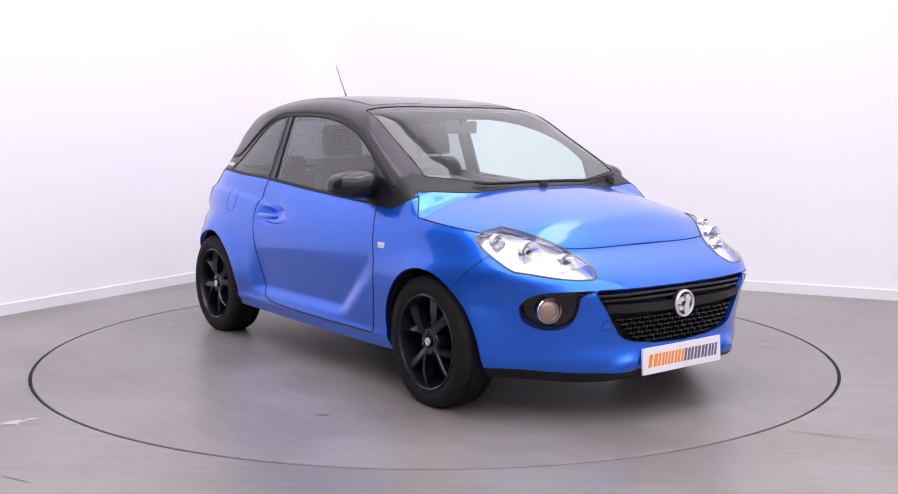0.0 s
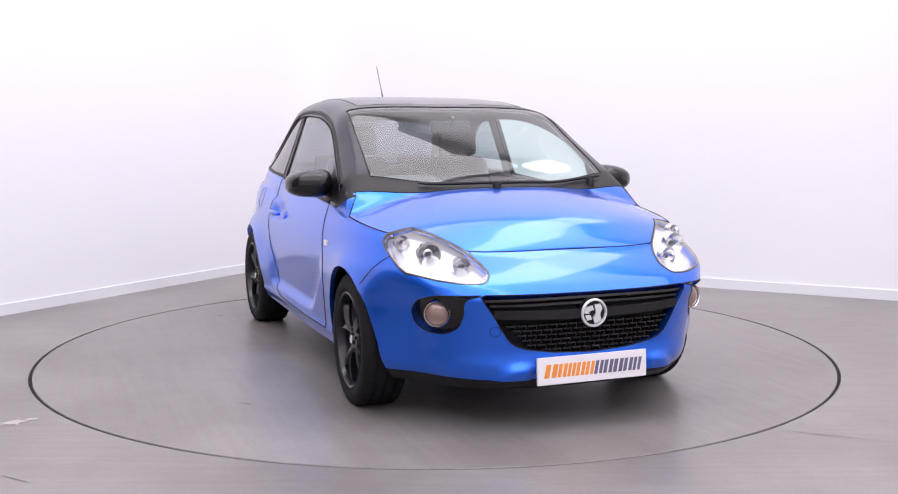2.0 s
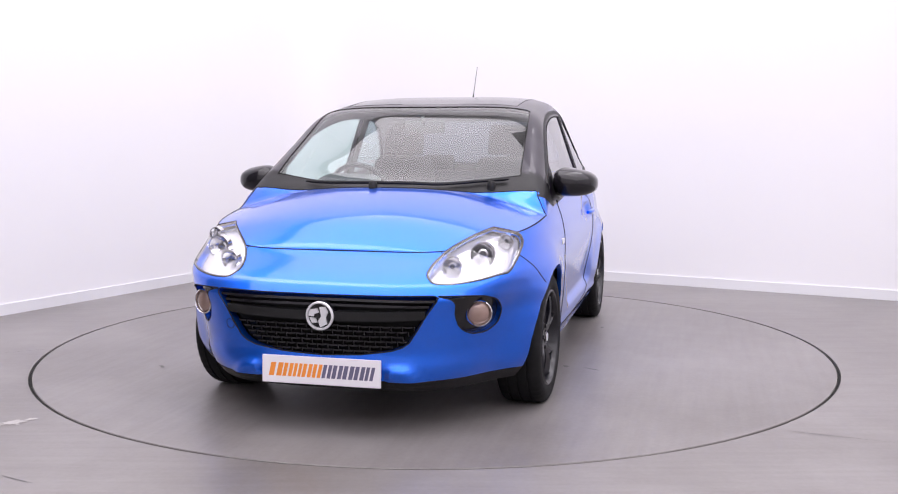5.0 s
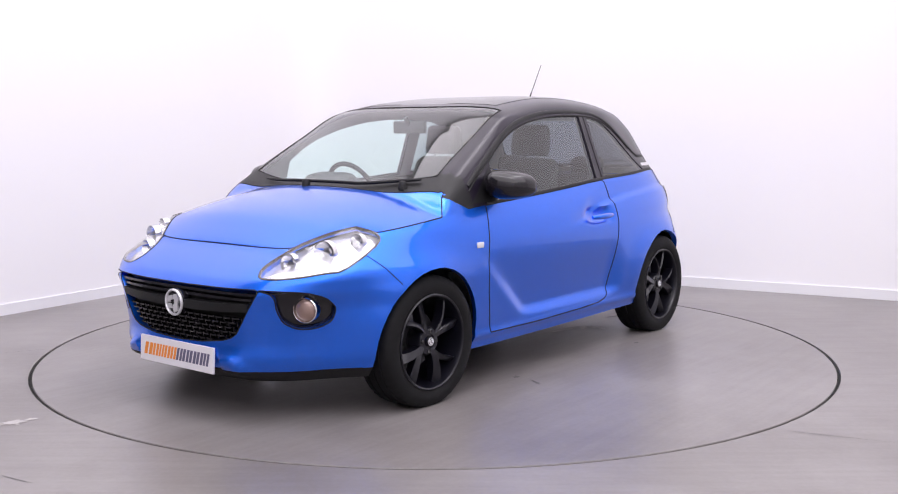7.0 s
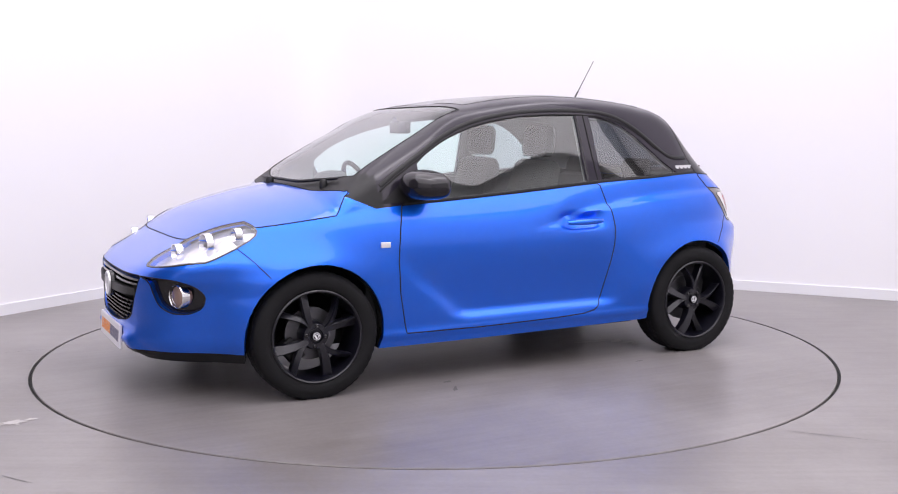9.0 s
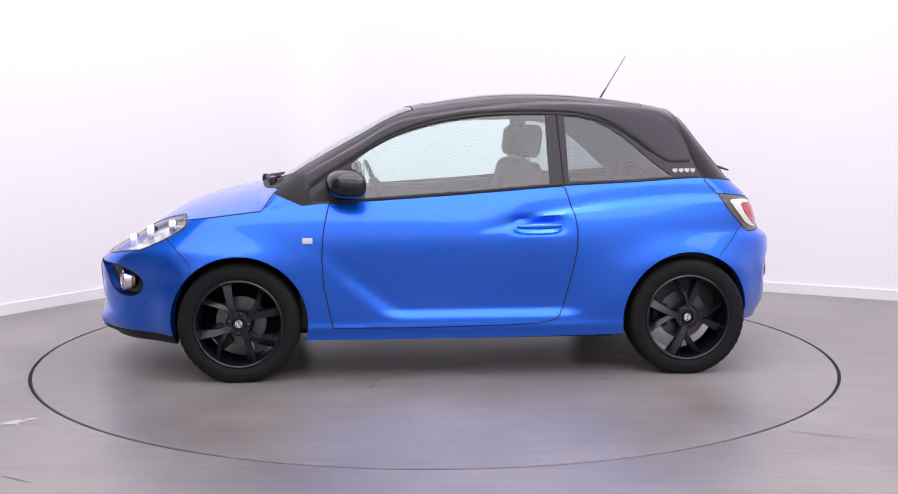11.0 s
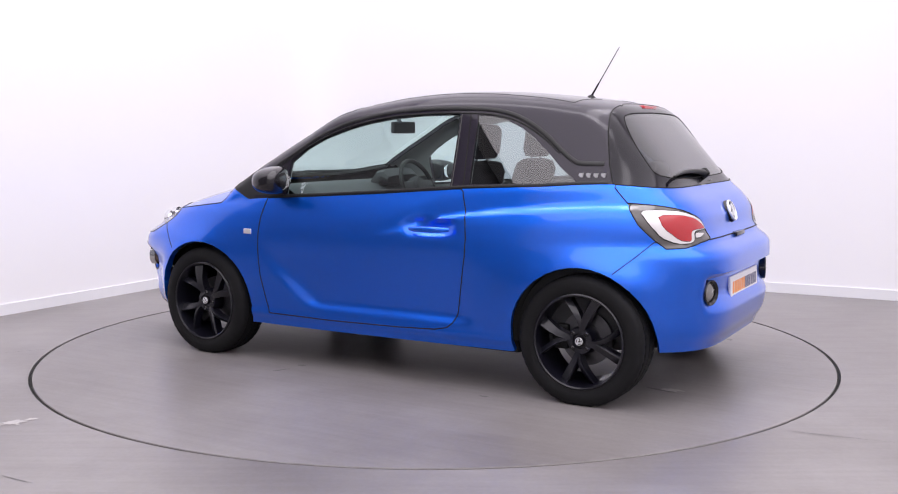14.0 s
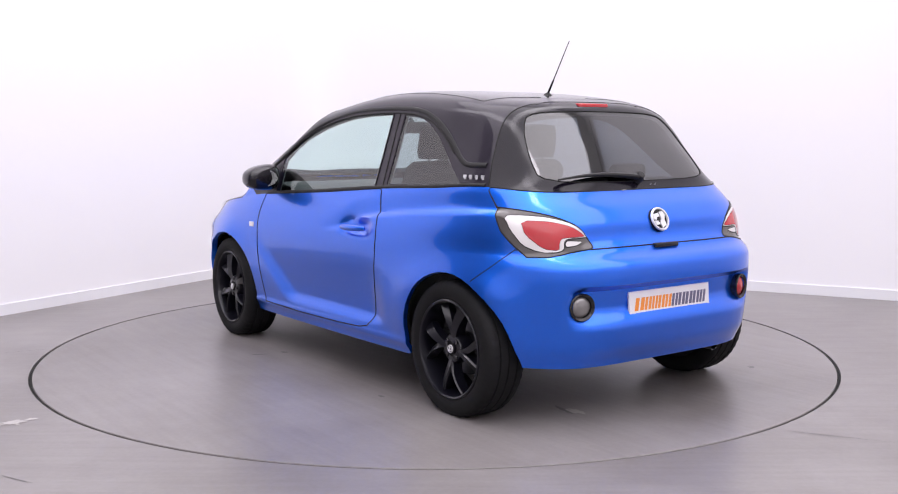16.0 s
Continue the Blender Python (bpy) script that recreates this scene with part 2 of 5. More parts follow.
def build_studio():
    path = wall_path()
    bm = bmesh.new()
    ribbon(bm, path, 0, CEIL, 0.2, 1)
    bmesh.ops.recalc_face_normals(bm, faces=bm.faces)
    thing("wall_back", bm, WALL, "plain white studio walls meeting in a coved corner", "wall", "structure", True)
    # skirting: a flat board with a thin bevelled top edge
    bm = bmesh.new()
    ribbon(bm, path, 0, 0.078, 0.012, -1)
    bmesh.ops.recalc_face_normals(bm, faces=bm.faces)
    thing("baseboard", bm, SKIRT, "low white skirting board along the studio wall", "skirting", "structure")
    side = CORNER + WAY_L * 13.5
    far = side + path[-1] - CORNER
    # unseen walls, added pale and dark to shape light and reflections on the car
    for run, name, mat, label in (([path[-1], far, side], "wall_front_added", PALE_WALL, "plain pale hall walls behind the camera"), ([side, path[0]], "wall_side_added", DIM_WALL, "plain dark grey hall wall beside the studio")):
        bm = bmesh.new()
        ribbon(bm, run, 0, CEIL, 0.2, 1)
        bmesh.ops.recalc_face_normals(bm, faces=bm.faces)
        thing(name, bm, mat, label, "wall", "structure")
    # a ceiling added out of view to close the room and bounce light
    for name, z0, z1, mat, label in (("ceiling", CEIL, CEIL + 0.1, CEILING, "plain grey studio ceiling"),):
        bm = bmesh.new()
        corners = [CORNER, path[-1], far, side]
        lo = [bm.verts.new((p.x, p.y, z0)) for p in corners]
        hi = [bm.verts.new((p.x, p.y, z1)) for p in corners]
        bm.faces.new(lo)
        bm.faces.new(hi[::-1])
        for k in range(4):
            bm.faces.new((lo[k], hi[k], hi[(k + 1) % 4], lo[(k + 1) % 4]))
        bmesh.ops.recalc_face_normals(bm, faces=bm.faces)
        thing(name, bm, mat, label, "ceiling", "structure")
    # floor with a round opening for the turntable, and the pit rim below
    bm = bmesh.new()
    seg = 160
    ring, deep, outer = [], [], []
    for k in range(seg):
        a = 2 * math.pi * k / seg
        c = Vector((math.cos(a), math.sin(a), 0))
        ring.append(bm.verts.new(c * (TABLE_R + 0.010)))
        deep.append(bm.verts.new(c * (TABLE_R + 0.010) + Vector((0, 0, -0.12))))
        outer.append(bm.verts.new(c * 22))
    for k in range(seg):
        j = (k + 1) % seg
        bm.faces.new((ring[k], outer[k], outer[j], ring[j]))
        bm.faces.new((deep[k], ring[k], ring[j], deep[j]))
    bm.faces.new(deep)
    thing("floor", bm, FLOOR, "grey painted concrete studio floor with scuffs", "floor", "structure")


def build_turntable():
    bm = bmesh.new()
    seg = 160
    lathe(bm, [(0.001, 0.0), (0.9, 0.0), (1.7, 0.0), (TABLE_R - 0.010, 0.0), (TABLE_R - 0.007, -0.003), (TABLE_R - 0.007, -0.1)], Matrix(), seg)
    ob = thing("turntable", bm, FLOOR, "round grey turntable disc flush with the floor", "turntable", "structure")
    return ob


def blotch(name, mat, parent, x, y, rx, ry, turn, seed, n=26):
    """A thin irregular mark lying on a floor."""
    rng = random.Random(seed)
    bm = bmesh.new()
    c, s = math.cos(radians(turn)), math.sin(radians(turn))
    ring = []
    for k in range(n):
        a = 2 * math.pi * k / n
        r = 0.55 + 0.6 * rng.random()
        u, v = rx * r * math.cos(a), ry * r * math.sin(a)
        ring.append(bm.verts.new((x + c * u - s * v, y + s * u + c * v, 0.0016)))
    mid = bm.verts.new((x, y, 0.0018))
    for k in range(n):
        bm.faces.new((mid, ring[k], ring[(k + 1) % n]))
    return part(name, bm, mat, parent, smooth=False)


def build_groove():
    # dark ring put into the gap so that it reads as shaded
    bm = bmesh.new()
    lathe(bm, [(TABLE_R - 0.005, -0.09), (TABLE_R - 0.005, -0.010), (TABLE_R + 0.009, -0.010), (TABLE_R + 0.009, -0.09)], Matrix(), 160)
    bmesh.ops.recalc_face_normals(bm, faces=bm.faces)
    thing("trim", bm, DARK, "dark rubber seal in the turntable gap", "seal", "structure")


build_studio()
build_groove()
TURNTABLE = build_turntable()
GROUND = bpy.data.objects["floor"]
for k, (x, y, rx, ry, turn) in enumerate(((-1.85, -1.60, 0.055, 0.035, 30), (-1.79, -1.55, 0.03, 0.02, 10), (-1.90, -1.66, 0.03, 0.02, 60), (-1.82, -1.63, 0.012, 0.012, 0))):
    blotch("paint_chip", SCUFF, GROUND, x, y, rx, ry, turn, 10 + k)
for k, (x, y, rx, ry, turn) in enumerate(((1.67, -1.85, 0.24, 0.0022, -24), (-2.38, -0.13, 0.16, 0.003, 24), (-1.53, -2.34, 0.10, 0.003, -30), (-2.21, 0.36, 0.035, 0.006, 40))):
    blotch("floor_crack", STAIN, GROUND, x, y, rx, ry, turn, 30 + k)
for k, (x, y, rx, ry, turn) in enumerate(((-0.88, 0.35, 0.13, 0.018, -10), (-1.02, 0.40, 0.06, 0.025, 30), (-1.08, 0.50, 0.05, 0.02, 60), (-1.55, 0.33, 0.06, 0.03, 10), (-1.07, 0.46, 0.04, 0.02, 0))):
    blotch("paint_chip", SCUFF, TURNTABLE, x, y, rx, ry, turn, 50 + k)
for k, (x, y, rx, ry, turn) in enumerate(((0.36, 0.82, 0.03, 0.018, 20), (0.39, 0.96, 0.05, 0.012, 60), (-0.80, 0.90, 0.03, 0.012, 0), (-1.50, 0.36, 0.09, 0.014, -12), (-1.47, -1.04, 0.02, 0.03, 30), (0.9, -1.3, 0.04, 0.012, 45))):
    blotch("oil_spot", STAIN, TURNTABLE, x, y, rx, ry, turn, 70 + k)

# ---------------------------------------------------------------- the car
# Local space: x ahead, y to the car's left, z up; the origin is on the ground midway between the axles.
AXLE, WHEEL_Z = 1.156, 0.302

nose_x = spline([0.10, 0.19, 0.24, 0.30, 0.36, 0.50, 0.57, 0.62, 0.66, 0.70, 0.735, 0.80, 0.90, 1.1], [1.81, 1.89, 1.935, 1.955, 1.948, 1.958, 1.948, 1.905, 1.845, 1.775, 1.712, 1.62, 1.45, 1.2])
tail_x = spline([0.10, 0.27, 0.35, 0.50, 0.62, 0.685, 0.715, 0.75, 0.80, 0.87, 0.93, 1.00, 1.1], [-1.62, -1.675, -1.715, -1.735, -1.74, -1.735, -1.715, -1.665, -1.645, -1.615, -1.575, -1.50, -1.42])
half_w = spline([0.10, 0.20, 0.30, 0.40, 0.50, 0.62, 0.72, 0.80, 0.88, 0.95, 1.00, 1.1], [0.78, 0.805, 0.825, 0.838, 0.848, 0.853, 0.850, 0.838, 0.812, 0.782, 0.760, 0.70])
nose_n = spline([0.1, 0.3, 0.5, 0.6, 0.68, 0.85, 0.95], [3.1, 3.5, 3.7, 4.5, 5.4, 5.4, 4.6])
tail_n = spline([0.1, 0.3, 0.5, 0.7, 0.9, 1.0], [5.2, 5.0, 4.7, 4.8, 6.0, 6.5])
rim_z = spline([-1.52, -1.24, -0.9, -0.52, 0.0, 0.4, 0.78, 1.08, 1.40, 1.52, 1.60, 1.68, 1.73], [1.000, 1.022, 1.004, 0.986, 0.948, 0.922, 0.898, 0.862, 0.822, 0.808, 0.785, 0.752, 0.735])
crown_z = spline([-1.56, -1.50, -1.44, -1.30, -1.18, -1.15, -1.02, -0.86, -0.69, -0.52, -0.36, -0.19, -0.03, 0.14, 0.31, 0.55, 0.80, 0.98, 1.06, 1.12, 1.30, 1.50, 1.62, 1.68, 1.711, 1.76],
                 [0.96, 1.001, 1.082, 1.262, 1.390, 1.402, 1.423, 1.447, 1.464, 1.475, 1.478, 1.472, 1.457, 1.431, 1.398, 1.285, 1.142, 1.026, 0.996, 0.985, 0.945, 0.880, 0.806, 0.764, 0.7375, 0.70])
floor_z = spline([-1.75, -1.5, -1.45, -0.85, -0.8, 0.83, 0.9, 1.45, 1.55, 1.95], [0.255, 0.262, 0.265, 0.225, 0.215, 0.205, 0.205, 0.19, 0.185, 0.185])
sec_q = spline([-1.3, -1.18, -1.02, 0.25, 0.57, 0.92, 1.06, 1.8], [7, 9, 18, 18, 9, 5, 1.0, 1.0])
sec_p = spline([-1.3, -1.18, -1.02, 0.25, 0.57, 0.92, 1.06, 1.8], [0.36, 0.34, 0.28, 0.28, 0.32, 0.36, 0.42, 0.42])
sec_t = spline([-1.5, -1.1, -0.75, -0.3, 0.25, 0.57, 0.92, 1.06, 1.8], [0.31, 0.285, 0.24, 0.215, 0.20, 0.14, 0.07, 0.0, 0.0])
crease_z = spline([-1.6, -1.18, -0.90, -0.55, -0.32, -0.20, 0.9], [0.925, 0.917, 0.898, 0.863, 0.825, 0.775, 0.70])


def side_relief(x, z):
    """How far the flank stands out (in y) at a place of the side view."""
    d = 0.0
    for ax, amp in ((AXLE, 0.060 + 0.056 * math.tanh((x - AXLE) / 0.22)), (-AXLE, 0.046 - 0.022 * math.tanh((x + AXLE) / 0.22))):
        r = math.hypot(x - ax, z - WHEEL_Z)
        fade = step((0.80 - z) / 0.25) if ax < 0 else step((0.80 - z) / (0.25 + 0.22 * step((x - AXLE + 0.1) / 0.4)))
        d += amp * math.exp(-((r - 0.34) / 0.14) ** 2) * fade if r > 0.34 else amp * fade
    low = 0.35 + 0.65 * step((x - 0.9) / 0.4)
    d *= low + (1 - low) * step((z - 0.20) / 0.22)
    front = 0.40 + (z - 0.31) * 1.15
    d -= 0.033 * step((z - 0.308) / 0.055) * (1 - step((z - 0.40) / 0.32)) * step((front - x) / 0.16 + 0.25) * step((x + 0.66) / 0.20)
    if x < 0.2:
        d -= 0.017 * step((z - crease_z(x)) / 0.018 + 0.5) * step((0.0 - x) / 0.3) * (1 - step((z - crease_z(x)) / 0.11))
    d -= 0.032 * math.exp(-(((x + 0.362) / 0.125) ** 4) - ((z - 0.792) / 0.038) ** 4)
    d += 0.010 * math.exp(-((z - 0.268) / 0.02) ** 2) * (1 if -0.85 < x < 0.85 else 0)
    return d


def end_relief(x, y, z):
    """How far nose and tail stand back (in x)."""
    d = 0.0
    if x < -1.2:
        d += 0.050 * step((0.612 - z) / 0.02) * step((z - 0.42) / 0.10) * step((0.60 - abs(y)) / 0.10)
        d += 0.012 * step((0.865 - z) / 0.05) * step((z - 0.77) / 0.02) * step((0.55 - abs(y)) / 0.15)
    if x > 1.2:
        ledge = 0.318 - 0.085 * step((abs(y) - 0.34) / 0.14)
        d -= 0.026 * step((z - 0.200) / 0.02) * step((ledge - z) / 0.045) * step((0.56 - abs(y)) / 0.20) * step((abs(y) - 0.268) / 0.03)
        d -= 0.014 * step((0.33 - z) / 0.10) * step((abs(y) - 0.30) / 0.1) * step((0.80 - abs(y)) / 0.12)
    return d


def outline(a, z):
    """A point of the plan outline at height z; a runs 0 (nose) .. 1 (side) .. 2 (tail)."""
    xm = 0.1
    if a <= 1:
        n, xe, t = nose_n(z), nose_x(z), a * math.pi / 2
    else:
        n, xe, t = tail_n(z), tail_x(z), (2 - a) * math.pi / 2
    c, s = max(math.cos(t), 0.0), max(math.sin(t), 0.0)
    return xm + (xe - xm) * c ** (2 / n), half_w(z) * s ** (2 / n)


def shell_point(a, z):
    x, y = outline(a, z)
    w = step((abs(y) / half_w(z) - 0.75) / 0.2)
    y2 = y + side_relief(x, z) * w
    x2 = x + end_relief(x, y, z) * (1 if x < 0 else -1 if x > 0 else 0) * (1 - 0.6 * w)
    return Vector((x2, y2, z))


def cap_point(x, yr, zr, v):
    """The upper skin at station x, from the shoulder (v = 0) to the centre line (v = 1)."""
    zc = max(crown_z(x), zr + 0.0002)
    q, p, t = sec_q(x), sec_p(x), sec_t(x)
    k = 1 + (q - 1) * 0.12
    h = 1 - (1 - v) ** k if q < 1.5 else v
    if v >= 1:
        return Vector((x, 0, zc))
    h = 1 - (1 - v) ** 2.2
    y = yr * (1 - t * h) * (1 - h**q) ** p
    return Vector((x, y, zr + (zc - zr) * h))


def surface_y(x, z):
    """The half width of the finished skin at a place of the side view."""
    zr = rim_z(x)
    if z <= zr:
        lo, hi = (0.0, 1.0) if x > 0.1 else (1.0, 2.0)
        for _ in range(30):
            mid = (lo + hi) / 2
            if outline(mid, z)[0] > x:
                lo = mid
            else:
                hi = mid
        return shell_point(lo, z).y
    yr = surface_y(x, zr - 1e-4)
    h = min((z - zr) / (crown_z(x) - zr), 0.999)
    return yr * (1 - sec_t(x) * h) * (1 - h ** sec_q(x)) ** sec_p(x)


def surface_x(y, z, sign):
    """Where the skin of the nose (sign 1) or tail (sign -1) lies at a place of the end view."""
    lo, hi = (0.0, 1.0) if sign > 0 else (2.0, 1.0)
    for _ in range(30):
        mid = (lo + hi) / 2
        if outline(mid, z)[1] < abs(y):
            lo = mid
        else:
            hi = mid
    return shell_point(lo, z).x


def skin_mesh():
    bm = bmesh.new()
    rows, caps = 54, 30
    trial = [1 - (1 - k / 1500) ** 3 for k in range(1500)] + [1 + (k / 1500) ** 3 for k in range(1501)]
    ref = [Vector(outline(a, 0.62)) for a in trial]
    dist = [0.0]
    for p, q in zip(ref, ref[1:]):
        dist.append(dist[-1] + (q - p).length)
    cols = [float(np.interp(dist[-1] * k / 190, dist, trial)) for k in range(191)]
    half = []
    for a in cols:
        z = 0.9
        for _ in range(60):
            z = 0.5 * z + 0.5 * rim_z(outline(a, z)[0])
        fz = floor_z(outline(a, 0.3)[0])
        line = [shell_point(a, fz + (z - fz) * k / rows) for k in range(rows + 1)]
        r = line[-1]
        # the first and last columns lie on the centre line and close in one point
        line += [cap_point(r.x, r.y, r.z, k / caps) if r.y > 1e-3 else r.copy() for k in range(1, caps + 1)]
        half.append(line)
    n, cs = rows + caps + 1, len(cols)
    grid = [[None] * (2 * n - 1) for _ in range(cs)]
    for i, line in enumerate(half):
        for k, p in enumerate(line):
            grid[i][k] = bm.verts.new(p)
        for k, p in enumerate(line[:-1]):
            grid[i][2 * n - 2 - k] = bm.verts.new((p.x, -p.y, p.z))
    for a, b in zip(grid, grid[1:]):
        for k in range(2 * n - 2):
            bm.faces.new((a[k], b[k], b[k + 1], a[k + 1]))
    bmesh.ops.remove_doubles(bm, verts=bm.verts, dist=2e-4)
    bmesh.ops.dissolve_degenerate(bm, edges=bm.edges, dist=1e-4)
    bm.normal_update()
    bm.faces.ensure_lookup_table()
    return bm


def knife(bm, poly, i, j, keep, closed=True):
    """Cuts the skin along an outline drawn in the (i, j) view, on faces for which keep(centre) holds."""
    us, vs = [p[0] for p in poly], [p[1] for p in poly]
    lim = (min(us) - 0.05, max(us) + 0.05, min(vs) - 0.05, max(vs) + 0.05)
    cand = set()
    for f in bm.faces:
        c = f.calc_center_median()
        if lim[0] < c[i] < lim[1] and lim[2] < c[j] < lim[3] and keep(c):
            cand.add(f)
    segs = list(zip(poly, poly[1:] + (poly[:1] if closed else [])))
    for (u0, v0), (u1, v1) in segs:
        if closed is False and (u1, v1) == poly[0]:
            continue
        a0, a1, b0, b1 = min(u0, u1) - 1e-5, max(u0, u1) + 1e-5, min(v0, v1) - 1e-5, max(v0, v1) + 1e-5
        pick = []
        for f in cand:
            if not f.is_valid:
                continue
            fu, fv = [q.co[i] for q in f.verts], [q.co[j] for q in f.verts]
            if max(fu) >= a0 and min(fu) <= a1 and max(fv) >= b0 and min(fv) <= b1:
                pick.append(f)
        if not pick:
            continue
        no = Vector((0, 0, 0))
        no[i], no[j] = v1 - v0, -(u1 - u0)
        if no.length < 1e-7:
            continue
        co = Vector((0, 0, 0))
        co[i], co[j] = u0, v0
        es, vv = {e for f in pick for e in f.edges}, {q for f in pick for q in f.verts}
        r = bmesh.ops.bisect_plane(bm, geom=pick + list(es) + list(vv), dist=2e-5, plane_co=co, plane_no=no.normalized())
        cand = {f for f in cand if f.is_valid} | {g for g in r["geom"] if isinstance(g, bmesh.types.BMFace)}


def circle(cx, cz, r, n=36):
    return [(cx + r * math.cos(2 * math.pi * k / n), cz + r * math.sin(2 * math.pi * k / n)) for k in range(n)]


# Outlines in the side view (x, z)
DOOR = [(0.695, 1.02), (0.700, 0.90), (0.722, 0.80), (0.733, 0.71), (0.737, 0.63), (0.728, 0.48), (0.700, 0.34), (0.684, 0.272), (0.26, 0.268), (-0.18, 0.275), (-0.38, 0.284), (-0.45, 0.298), (-0.482, 0.325), (-0.503, 0.37), (-0.540, 0.54), (-0.562, 0.66), (-0.566, 0.75), (-0.555, 0.83), (-0.515, 0.96), (-0.505, 1.05)]
DOOR_GLASS = [(0.585, 0.922), (0.585, 1.105), (0.50, 1.175), (0.40, 1.228), (0.26, 1.278), (0.12, 1.314), (-0.03, 1.338), (-0.20, 1.352), (-0.425, 1.356), (-0.428, 1.20), (-0.432, 0.992), (0.10, 0.955)]
QUARTER_GLASS = [(-0.535, 1.008), (-0.525, 1.346), (-0.60, 1.342), (-0.68, 1.325), (-0.76, 1.290), (-0.84, 1.237), (-0.92, 1.170), (-1.00, 1.098), (-1.06, 1.055), (-1.10, 1.026)]
BUMPER_F_SEAM = [(1.66, 0.90), (1.55, 0.765), (1.45, 0.67), (1.36, 0.57)]
BUMPER_R_SEAM = [(-1.50, 0.80), (-1.475, 0.775), (-1.40, 0.70), (-1.31, 0.62), (-1.24, 0.56)]
TAIL_SIDE = [(-1.235, 1.06), (-1.258, 1.02), (-1.335, 0.94), (-1.40, 0.845), (-1.47, 0.775), (-1.52, 0.735)]
TAILGATE_SIDE = [(-1.14, 1.42), (-1.175, 1.30), (-1.22, 1.12), (-1.258, 1.02), (-1.335, 0.94)]
# Outlines in the end view (|y|, z)
HEADLIGHT = rounded([(0.415, 0.672), (0.425, 0.710), (0.468, 0.762), (0.555, 0.816), (0.640, 0.850), (0.690, 0.857), (0.95, 0.858), (0.95, 0.68), (0.715, 0.668), (0.640, 0.650), (0.545, 0.638), (0.455, 0.638)], 2)
HEAD_SIDE = [(1.530, 0.870), (1.470, 0.856), (1.440, 0.845), (1.420, 0.828), (1.412, 0.805), (1.422, 0.785), (1.452, 0.762), (1.52, 0.725), (1.61, 0.684), (1.73, 0.640)]
FOG = rounded([(0.47, 0.597), (0.56, 0.596), (0.66, 0.590), (0.700, 0.566), (0.706, 0.512), (0.690, 0.455), (0.650, 0.424), (0.600, 0.424), (0.562, 0.455), (0.548, 0.512), (0.556, 0.562), (0.540, 0.584)], 2)
GRILLE = [(0.0, 0.592), (0.25, 0.594), (0.47, 0.598), (0.495, 0.590), (0.468, 0.55), (0.440, 0.51), (0.408, 0.455), (0.372, 0.400), (0.345, 0.381), (0.30, 0.366), (0.17, 0.348), (0.0, 0.340)]
TAIL_LAMP = rounded([(0.90, 0.96), (0.735, 0.945), (0.66, 0.930), (0.57, 0.905), (0.49, 0.868), (0.452, 0.825), (0.425, 0.778), (0.440, 0.768), (0.52, 0.760), (0.58, 0.748), (0.635, 0.738), (0.90, 0.738)], 1)
TAIL_RED = rounded([(0.690, 0.890), (0.600, 0.886), (0.520, 0.865), (0.455, 0.823), (0.470, 0.818), (0.566, 0.818), (0.580, 0.800), (0.584, 0.765), (0.640, 0.772), (0.690, 0.830)], 1)
TAIL_WHITE = rounded([(0.722, 0.908), (0.672, 0.912), (0.592, 0.902), (0.505, 0.874), (0.440, 0.820), (0.460, 0.815), (0.548, 0.814), (0.562, 0.800), (0.566, 0.768), (0.600, 0.757), (0.655, 0.760), (0.700, 0.787), (0.722, 0.849)], 1)
TAIL_CLEAR = rounded([(0.470, 0.800), (0.548, 0.806), (0.556, 0.798), (0.558, 0.780), (0.510, 0.784)], 1)
LIP_Z = 0.234


def mirrored(poly):
    return [(-u, v) for u, v in poly]


GRILLE_FULL = GRILLE + [(-u, v) for u, v in GRILLE[-2:0:-1]]
REAR_GLASS = rounded([(-0.42, 1.352), (-0.485, 1.28), (-0.53, 1.14), (-0.535, 1.045), (0.0, 1.036), (0.535, 1.045), (0.53, 1.14), (0.485, 1.28), (0.42, 1.352), (0.0, 1.362)], 2)


def screen_edge(y):
    """Front and rear edges of the windscreen glass, as x over y."""
    k = (y / 0.64) ** 2
    return 1.030 - 0.140 * k, 0.290 - 0.035 * k


def bonnet_rear(y):
    a = abs(y)
    return 1.085 - 0.115 * (min(a, 0.73) / 0.70) ** 2.2 + max(a - 0.73, 0) * 1.2


